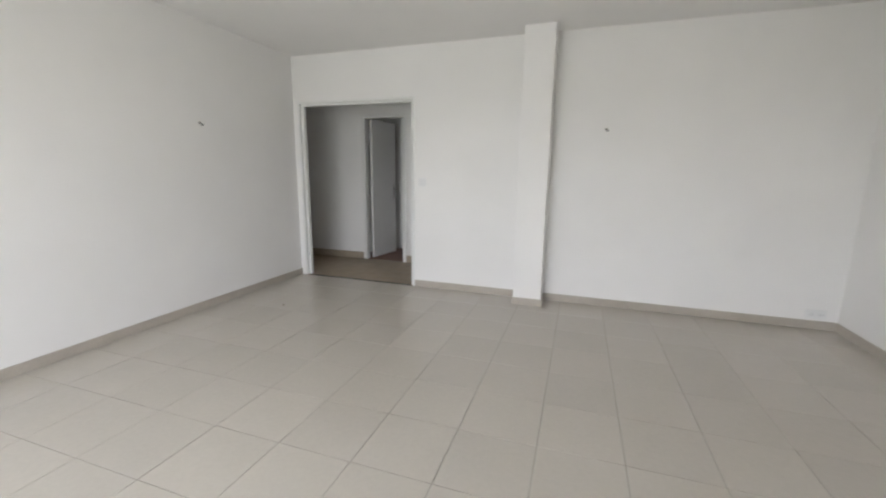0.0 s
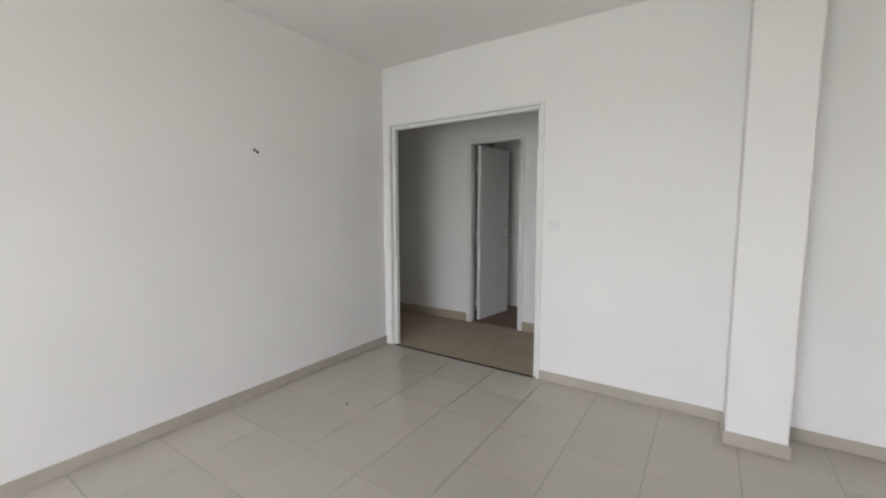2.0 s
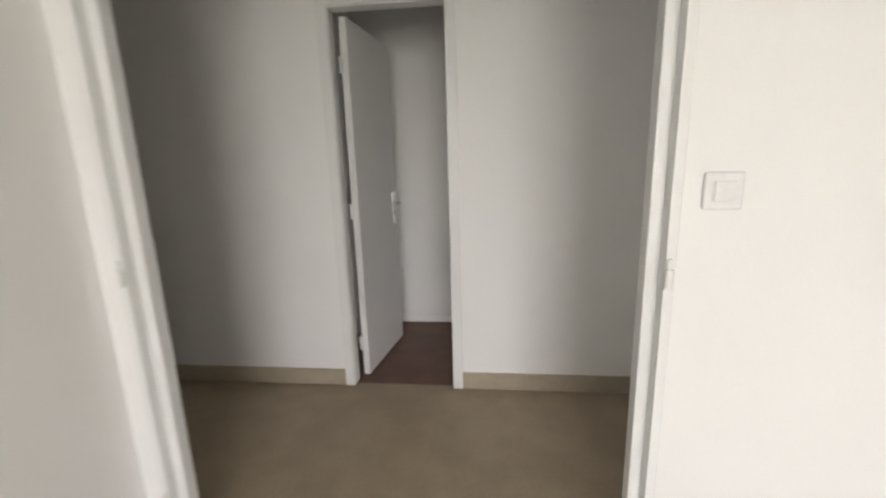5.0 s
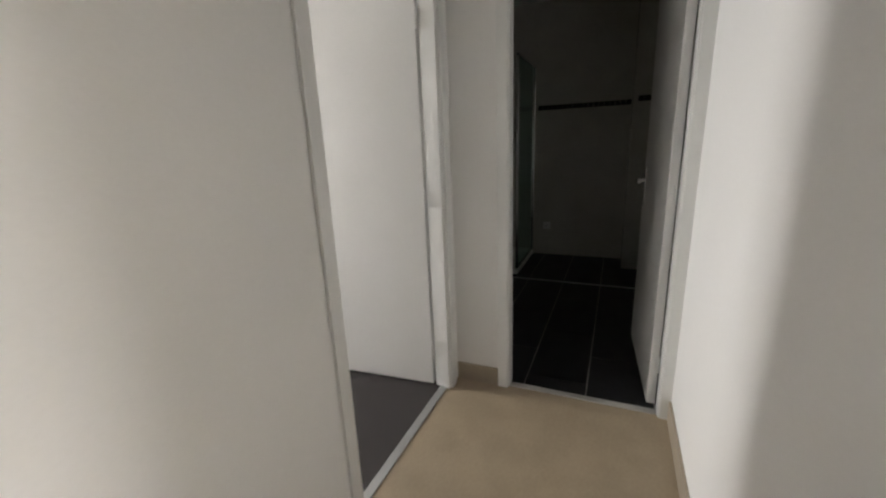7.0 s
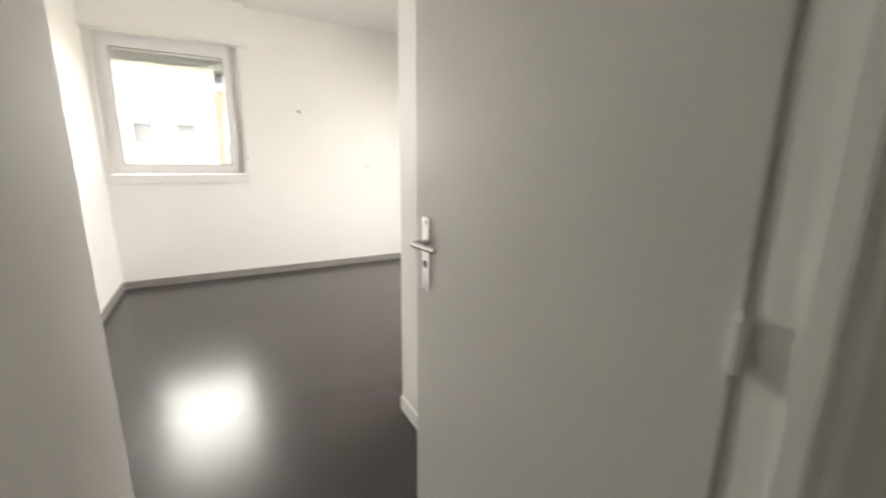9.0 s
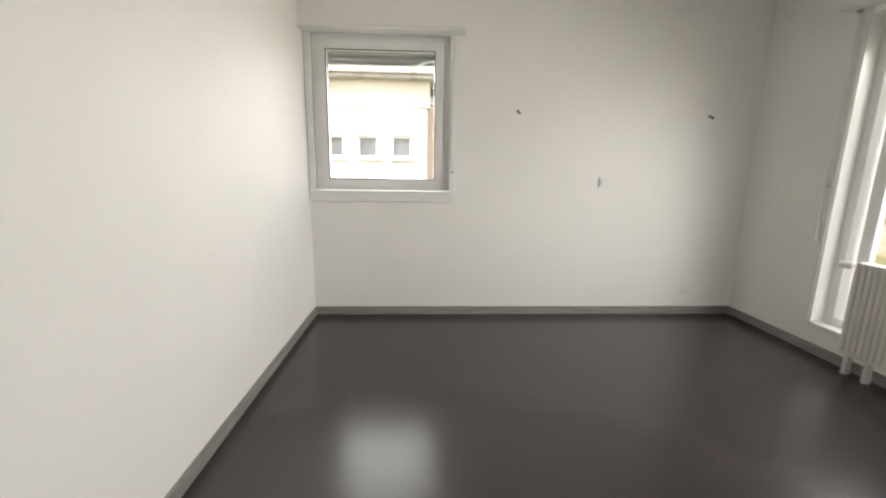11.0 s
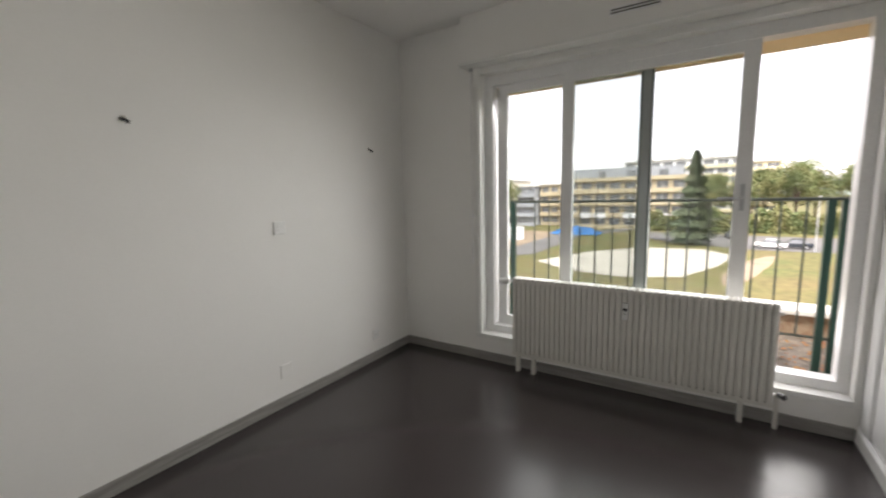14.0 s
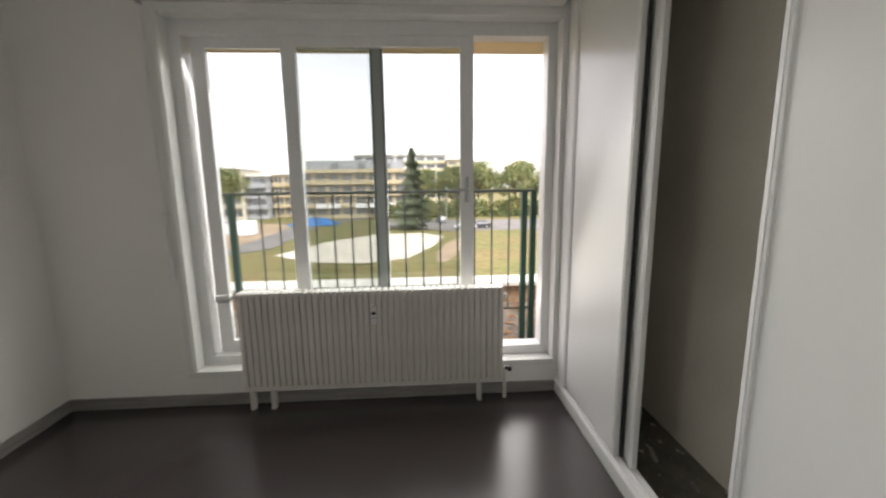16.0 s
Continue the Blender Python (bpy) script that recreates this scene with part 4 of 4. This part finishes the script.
# ---- neighbouring wing seen through the small window ----
def far_window(parent, axis, w, u0, u1, z0, z1, mullions=0, sill=True, depth=0.12):
    """A recessed window in a facade: frame, dark glass and sill; w is the facade plane, facing the negative axis."""
    sw = (lambda a, b, c, d, e, f: box(c, d, a, b, e, f, 0.01)) if axis == "y" else (lambda a, b, c, d, e, f: box(a, b, c, d, e, f, 0.01))
    t = 0.06
    holes = []
    n = mullions + 1
    span = (u1 - u0 - t * (n + 1)) / n
    for i in range(n):
        holes.append((u0 + t + i * (span + t), u0 + t + i * (span + t) + span, z0 + t, z1 - t))
    b = slab_with_holes(axis, w + depth - 0.05, w + depth, u0, u1, z0, z1, holes)
    win = part("window", b, PVC, parent)
    part("glass", sw(w + depth - 0.02, w + depth - 0.01, u0 + 0.03, u1 - 0.03, z0 + 0.03, z1 - 0.03), DARKWIN, win)
    if sill:
        part("sill", sw(w - 0.06, w + depth - 0.05, u0 - 0.06, u1 + 0.06, z0 - 0.09, z0), WEATHER, win)
    return win


PINK = make_mat("pale_pink_render", (0.68, 0.55, 0.46), 0.9, vary=0.06, mix_scale=0.8, grain=30, bump=0.2, dist=0.003)
wing = thing("neighbouring_wing", (0, 13.5, GZ0), "off-white and cream rendered wing of the neighbouring building", "building")
holes = [(a, b, 1.56, 2.12) for a, b in [(0.75, 1.28), (1.62, 2.15), (-0.12, 0.41), (-0.99, -0.46), (-1.86, -1.33)]]
part("wall", slab_with_holes("y", 13.0, 13.3, -9.0, 2.53, GZ0, 2.82, holes), RENDER, wing)
for a, b, c, d in holes:
    far_window(wing, "y", 13.0, a, b, c, d, 0)
part("upper_wall", slab_with_holes("y", 13.12, 13.4, -9.0, 2.6, 2.82, 3.50), CREAM2, wing)
part("string_course", box(-9.0, 2.57, 12.98, 13.12, 2.80, 2.85), WEATHER, wing)
bm = bmesh.new()
add_box(bm, -9.0, 2.92, 12.75, 16.0, 3.58, 3.84, 0.03)
add_box(bm, -9.0, 2.84, 12.85, 13.4, 3.49, 3.58, 0.02)
part("roof_slab", bm, WEATHER, wing, "stained concrete roof edge")
for x in (-1.75, -0.68, 0.40, 1.47):
    part("roof_duct", box(x, x + 0.38, 13.6, 14.0, 3.84, 4.44, 0.02), SLATE, wing, "grey upright roof duct")
    part("duct_cap", box(x - 0.04, x + 0.42, 13.56, 14.04, 4.44, 4.50, 0.01), WEATHER, wing)
part("bay_wall", slab_with_holes("y", 13.7, 14.0, 2.53, 7.0, GZ0, 2.98, [(2.72, 3.7, 1.12, 2.12), (4.5, 5.5, 1.12, 2.12)]), PINK, wing)
far_window(wing, "y", 13.7, 2.72, 3.7, 1.12, 2.12, 1)
far_window(wing, "y", 13.7, 4.5, 5.5, 1.12, 2.12, 1)
part("bay_band", box(2.53, 7.0, 13.62, 13.7, 0.9, 1.02, 0.01), CREAM2, wing)
part("bay_coping", box(2.40, 7.0, 13.6, 14.1, 2.98, 3.13, 0.02), WHITEPANEL, wing)
bm = bmesh.new()
vs = [bm.verts.new(p) for p in ((2.4, 14.1, 3.2), (9, 14.1, 3.2), (9, 17.0, 5.2), (2.4, 17.0, 5.2))]
bm.faces.new(vs)
vs2 = [bm.verts.new(p) for p in ((2.4, 14.1, 3.1), (9, 14.1, 3.1), (9, 17.0, 5.1), (2.4, 17.0, 5.1))]
bm.faces.new(vs2)
for i in range(4):
    bm.faces.new([vs[i], vs[(i + 1) % 4], vs2[(i + 1) % 4], vs2[i]])
part("roof", bm, SLATE, wing, "grey sheet metal sloping roof")
for k in range(4):
    m = Matrix.Translation((0, 14.1 + 0.8 * k, 3.2 + 0.552 * k))
    part("roof_seam", box(2.4, 9.0, -0.03, 0.03, 0, 0.06, 0.0, m), WHITEPANEL, wing)


# ---- distant buildings ----
def block(name, label, x, depth, y0, y1, z1, floors, bays, wall_mat, top_mat, band_mat, balcony=None):
    b = thing(name, (x, (y0 + y1) / 2, GZ0), label, "apartment building", "distant apartment buildings")
    h = (z1 - GZ0) / floors
    top = GZ0 + h * (floors - (1 if top_mat else 0))
    holes, w = [], (y1 - y0) / bays
    for f in range(floors - (1 if top_mat else 0)):
        for i in range(bays):
            holes.append((y0 + w * i + w * 0.14, y0 + w * (i + 1) - w * 0.14, GZ0 + h * f + 0.9, GZ0 + h * (f + 1) - 0.45))
    part("wall", slab_with_holes("x", x, x + 0.4, y0, y1, GZ0, top, holes), wall_mat, b)
    part("core", box(x + 0.6, x + depth, y0 + 0.1, y1 - 0.1, GZ0, top - 0.02), wall_mat, b)
    for u0, u1, za, zb in holes:
        o = part("window", box(x + 0.25, x + 0.35, u0, u1, za, zb), DARKWIN, b)
        part("frame_bar", box(x + 0.2, x + 0.26, (u0 + u1) / 2 - 0.05, (u0 + u1) / 2 + 0.05, za, zb), PVC, o)
    for f in range(1, floors):
        part("floor_band", box(x - 0.9, x, y0, y1, GZ0 + h * f - 0.15, GZ0 + h * f + 0.75, 0.03), band_mat, b)
    if balcony:
        r = random.Random(3)
        for i in range(bays):
            if r.random() < 0.62:
                part("balcony_panel", box(x - 1.0, x - 0.92, y0 + w * i + 0.2, y0 + w * (i + 1) - 0.3, GZ0 + h * balcony - 0.3, GZ0 + h * balcony + 0.95), WHITEPANEL, b)
    if top_mat:
        hs = [(y0 + w * i + w * 0.2, y0 + w * (i + 1) - w * 0.25, top + 0.8, z1 - 0.8) for i in range(1, bays - 1, 2)]
        part("attic", slab_with_holes("x", x + 1.2, x + 1.6, y0 + 1.0, y1 - 1.5, top, z1, hs), top_mat, b)
        for u0, u1, za, zb in hs:
            part("window", box(x + 1.4, x + 1.5, u0, u1, za, zb), DARKWIN, b)
        part("attic_core", box(x + 1.7, x + depth - 1, y0 + 1.2, y1 - 1.7, top, z1 - 0.02), top_mat, b)
    else:
        part("roof", box(x - 0.5, x + depth + 0.4, y0 - 0.4, y1 + 0.4, z1 - 0.05, z1 + 0.35, 0.05), WEATHER, b)
    return b


block("apartment_block", "ochre terraced apartment block with a slate-grey top storey", 112, 14, 6.5, 34.5, 7.2, 5, 8, OCHRE, SLATE, OCHRE, balcony=1)
block("apartment_block", "ochre and grey low apartment wing", 118, 12, 35.5, 43.5, 3.6, 4, 3, OCHRE, None, OCHRE)
block("apartment_block", "pale cream low house with a flat roof", 112, 14, 49.5, 60, 5.0, 4, 3, CREAM2, None, CREAM2)
block("apartment_block", "dark grey low building", 114, 14, 44, 49.3, 3.2, 4, 3, SLATE, None, SLATE)
tall = block("apartment_block", "long pale yellow apartment slab with white balconies", 150, 14, -6.5, 26, 10.6, 7, 9, WHITEPANEL, None, PALEYEL)
for y, hgt in ((18, 1.2), (13, 0.9), (9, 1.5), (5, 1.0), (1, 1.3)):
    part("chimney", box(158, 159.4, y, y + 1.8, 10.9, 10.9 + hgt), WEATHER, tall)
block("apartment_block", "pale yellow gable end of an apartment slab", 148, 12, -14.5, -6.9, 8.8, 7, 2, PALEYEL, None, PALEYEL)

# ---- trees ----
def conifer(at, height, seed):
    t = thing("conifer_tree", at, "tall dark conifer with drooping branches", "tree")
    r = random.Random(seed)
    x, y, z = at
    bm = rod((x, y, z), (x, y, z + height), 0.28, 8, 0.03)
    for k in range(46):
        f = 0.08 + 0.9 * k / 46
        a, L = r.uniform(0, 6.28), (1 - f) * 3.9 + 0.25
        add_rod(bm, (x, y, z + height * f), (x + L * math.cos(a), y + L * math.sin(a), z + height * f - 0.12 * L), 0.06, 5, 0.015)
    part("trunk", bm, BARK, t)
    v, f4 = [], []
    for k in range(12000):
        f = 0.06 + 0.94 * r.random() ** 1.35
        reach = (1 - f) ** 0.8 * 4.6 * (0.75 + 0.25 * math.sin(f * 55)) + 0.15
        a, d = r.uniform(0, 6.28), reach * math.sqrt(r.random()) * (0.8 + 0.35 * r.random())
        cx, cy, cz = x + d * math.cos(a), y + d * math.sin(a), z + height * f - 0.16 * d
        s = r.uniform(0.18, 0.42)
        dx, dy = s * math.cos(a), s * math.sin(a)
        n = len(v)
        v += [(cx - dx, cy - dy, cz + 0.05), (cx - dy * 0.4, cy + dx * 0.4, cz - 0.05), (cx + dx, cy + dy, cz - 0.12), (cx + dy * 0.4, cy - dx * 0.4, cz + 0.02)]
        f4.append((n, n + 1, n + 2, n + 3))
    me = bpy.data.meshes.new("crown")
    me.from_pydata(v, [], f4)
    me.materials.append(NEEDLES)
    c = new("crown", me)
    c.parent = t
    c.matrix_parent_inverse = t.matrix_world.inverted()
    return t


def broadleaf(at, height, width, seed):
    t = thing("broadleaf_tree", at, "green broadleaf tree at the edge of the car park", "tree", "trees by the car park")
    r = random.Random(seed)
    x, y, z = at
    bm = rod((x, y, z), (x, y, z + height * 0.5), 0.3, 8, 0.18)
    clumps = []
    for k in range(26):
        a, e = r.uniform(0, 6.28), r.uniform(-0.35, 1.0)
        rr = width * 0.5 * (0.45 + 0.55 * r.random())
        cx, cy = x + rr * math.cos(a) * math.cos(e * 1.2), y + rr * math.sin(a) * math.cos(e * 1.2)
        cz = z + height * 0.62 + height * 0.36 * math.sin(e * 1.4)
        clumps.append((cx, cy, cz, width * r.uniform(0.10, 0.2)))
        if k < 12:
            add_rod(bm, (x, y, z + height * r.uniform(0.3, 0.5)), (cx, cy, cz), 0.1, 5, 0.02)
    part("trunk", bm, BARK, t)
    v, f4 = [], []
    for cx, cy, cz, cr in clumps:
        for k in range(260):
            d = Vector((r.gauss(0, 1), r.gauss(0, 1), r.gauss(0, 0.8)))
            d = d.normalized() * cr * r.uniform(0.5, 1.15)
            q = Vector((r.uniform(-1, 1), r.uniform(-1, 1), r.uniform(-1, 1))).normalized()
            w = q.orthogonal().normalized()
            s = r.uniform(0.10, 0.26)
            p = Vector((cx, cy, cz)) + d
            n = len(v)
            v += [tuple(p - q * s), tuple(p + w * s * 0.7), tuple(p + q * s), tuple(p - w * s * 0.7)]
            f4.append((n, n + 1, n + 2, n + 3))
    me = bpy.data.meshes.new("crown")
    me.from_pydata(v, [], f4)
    me.materials.append(FOLIAGE)
    c = new("crown", me)
    c.parent = t
    c.matrix_parent_inverse = t.matrix_world.inverted()
    return t


conifer((84, 4.7, GZ0), 16.0, 4)
base = [broadleaf((118, -6, GZ0), 12.5, 9.5, 21), broadleaf((120, -14, GZ0), 14.5, 10.5, 22), broadleaf((112, -23, GZ0), 13.0, 10.0, 23)]
for i, (x, y, turn, tree) in enumerate(((122, -27, 50, 1), (110, -33, 120, 0), (124, -38, 200, 2), (130, -19, 80, 0), (128, -9, 160, 2), (113, -42, 20, 1), (128, 2, 240, 0), (106, 50, 100, 0))):
    copy_thing(base[tree], pose(x, y, GZ0, 0, 0, turn))

hv, hf = [], []
rng = random.Random(9)
for k in range(12000):
    y = rng.uniform(-45, 14)
    p = Vector((109 + rng.gauss(0, 0.6), y, GZ0 + rng.uniform(0, 1) * (4.6 + 0.9 * math.sin(0.5 * y) + 0.5 * math.sin(1.7 * y))))
    q = Vector((rng.uniform(-1, 1), rng.uniform(-1, 1), rng.uniform(-1, 1))).normalized()
    w = q.orthogonal().normalized()
    n = len(hv)
    hv += [tuple(p - q * 0.3), tuple(p + w * 0.22), tuple(p + q * 0.3), tuple(p - w * 0.22)]
    hf.append((n, n + 1, n + 2, n + 3))
hm = bpy.data.meshes.new("hedge")
hm.from_pydata(hv, [], hf)
hm.materials.append(FOLIAGE)
tagged(new("hedge", hm), "tall uneven green hedge along the car park", "hedge", kind="stuff")

# far wooded hill
v, f4 = [], []
for i in range(61):
    y = -700 + i * 25
    hgt = 6 + 10 * math.exp(-((y + 150) / 160) ** 2) + 7 * math.exp(-((y - 330) / 120) ** 2) + 2 * noise.noise((y * 0.03, 0, 0))
    v += [(600, y, GZ0), (620, y, GZ0 + hgt)]
    if i:
        n = 2 * i
        f4.append((n - 2, n, n + 1, n - 1))
me = bpy.data.meshes.new("backdrop")
me.from_pydata(v, [], f4)
# the haze over the hill is only this greyish base colour
HILL = make_mat("hazy_wooded_hill", (0.20, 0.24, 0.22), 1.0, vary=0.2, mix_scale=0.02, grain=0.2)
me.materials.append(HILL)
tagged(new("backdrop", me), "hazy wooded hill on the horizon", "hill", kind="structure")


# ---- cars, lamp posts, site sheds ----
def car(at, turn, paint, label):
    m = pose(*at, 0, 0, turn)
    t = thing("parked_car", m, label, "car", "parked cars")
    body = box(-2.1, 2.1, -0.86, 0.86, 0.28, 0.86, 0.10, m)
    part("body", body, paint, t)
    b = bmesh.new()
    lo, hi = [(-1.5, -0.78), (1.1, -0.78), (1.1, 0.78), (-1.5, 0.78)], [(-1.1, -0.62), (0.45, -0.62), (0.45, 0.62), (-1.1, 0.62)]
    vl = [b.verts.new(m @ Vector((x, y, 0.84))) for x, y in lo]
    vh = [b.verts.new(m @ Vector((x, y, 1.42))) for x, y in hi]
    for i in range(4):
        b.faces.new([vl[i], vl[(i + 1) % 4], vh[(i + 1) % 4], vh[i]])
    b.faces.new(vh)
    part("cabin_glass", b, DARKWIN, t)
    part("roof", box(-1.12, 0.47, -0.63, 0.63, 1.40, 1.46, 0.02, m), paint, t)
    for x in (-1.3, 1.3):
        for y in (-0.84, 0.84):
            wheel = part("wheel", rod(m @ Vector((x, y - 0.1, 0.31)), m @ Vector((x, y + 0.1, 0.31)), 0.31, 14), RUBBER, t)
            part("rim", rod(m @ Vector((x, y - 0.11, 0.31)), m @ Vector((x, y + 0.11, 0.31)), 0.18, 10), ALU, wheel)
    return t


car((82, -5.7, GZ0 + 0.06), 80, CARWHITE, "small white parked car on the asphalt")
car((83, -8.8, GZ0 + 0.06), 85, CARDARK, "dark parked car on the asphalt")
car((96, -1.6, GZ0 + 0.06), 10, CARGREY, "grey parked car on the asphalt")
for x, y in ((100, -3.2), (80, -10.6)):
    lp = thing("street_lamp", (x, y, GZ0), "slim grey street lamp post", "street lamp", "street lamps")
    part("pole", rod((x, y, GZ0), (x, y, GZ0 + 8.0), 0.12, 8, 0.07), ALU, lp)
    part("head", box(x - 0.5, x + 0.12, y - 0.14, y + 0.14, GZ0 + 7.95, GZ0 + 8.12, 0.03), ALU, lp)
for x, y, mat, lab in ((78, 35.5, WHITEPANEL, "white site container"), (79, 38.8, SLATE, "blue-grey site container"), (80, 42, CREAM2, "cream site container")):
    s = thing("site_container", (x, y, GZ0), lab + " on the building site", "container", "site containers")
    part("body", box(x, x + 3, y - 1.3, y + 1.3, GZ0 + 0.1, GZ0 + 2.6, 0.04), mat, s)
    part("door", box(x - 0.03, x, y - 0.4, y + 0.4, GZ0 + 0.2, GZ0 + 2.2, 0.01), WHITEPANEL, s)
tp = thing("blue_tarpaulin", (96, 28, GZ0), "crumpled blue tarpaulin over a heap on the building site", "tarpaulin")
bm = bmesh.new()
bmesh.ops.create_grid(bm, x_segments=24, y_segments=24, size=1)
for q in bm.verts:
    x, y = q.co.x, q.co.y
    h = max(0.0, 1 - x * x) * max(0.0, 1 - y * y)
    q.co = Vector((96 + 3 * x, 27.5 + 5.5 * y, GZ0 + 0.1 + 2.2 * h * (0.7 + 0.5 * noise.noise((x * 3, y * 5, 1)))))
part("sheet", bm, BLUETARP, tp)

# ---- floor tiles, last ----
PX, PY, JX, JY = 0.398, 0.397, 0.815, -2.39


def lay(parent, name, x0, x1, y0, y1, px, py, jx, jy, mat, stagger=0.0, gap=0.0032):
    cache = {}
    j = math.floor((y0 - jy) / py)
    while jy + j * py < y1:
        off = (j % 2) * stagger
        i = math.floor((x0 - jx - off) / px)
        while jx + off + i * px < x1:
            a, b = max(x0, jx + off + i * px), min(x1, jx + off + (i + 1) * px)
            c, d = max(y0, jy + j * py), min(y1, jy + (j + 1) * py)
            if b - a > 0.012 and d - c > 0.012:
                key = (round(b - a, 3), round(d - c, 3))
                if key not in cache:
                    cache[key] = mesh_of(name, box(-(b - a) / 2 + gap / 2, (b - a) / 2 - gap / 2, -(d - c) / 2 + gap / 2, (d - c) / 2 - gap / 2, -0.008, 0.0, 0.0012), mat)
                o = new(name, cache[key])
                o.parent = parent
                o.location = ((a + b) / 2, (c + d) / 2, 0)
            i += 1
        j += 1


lay(floor_living, "tile", 0.0, LX1, LY0, 0.0, PX, PY, JX, JY, TILE)
lay(floor_bath, "tile", CX1 + 0.046, 5.77, CY0 + 0.012, 2.02, 0.60, 0.315, 3.25, 0.43, BLACKTILE, stagger=0.30, gap=0.005)
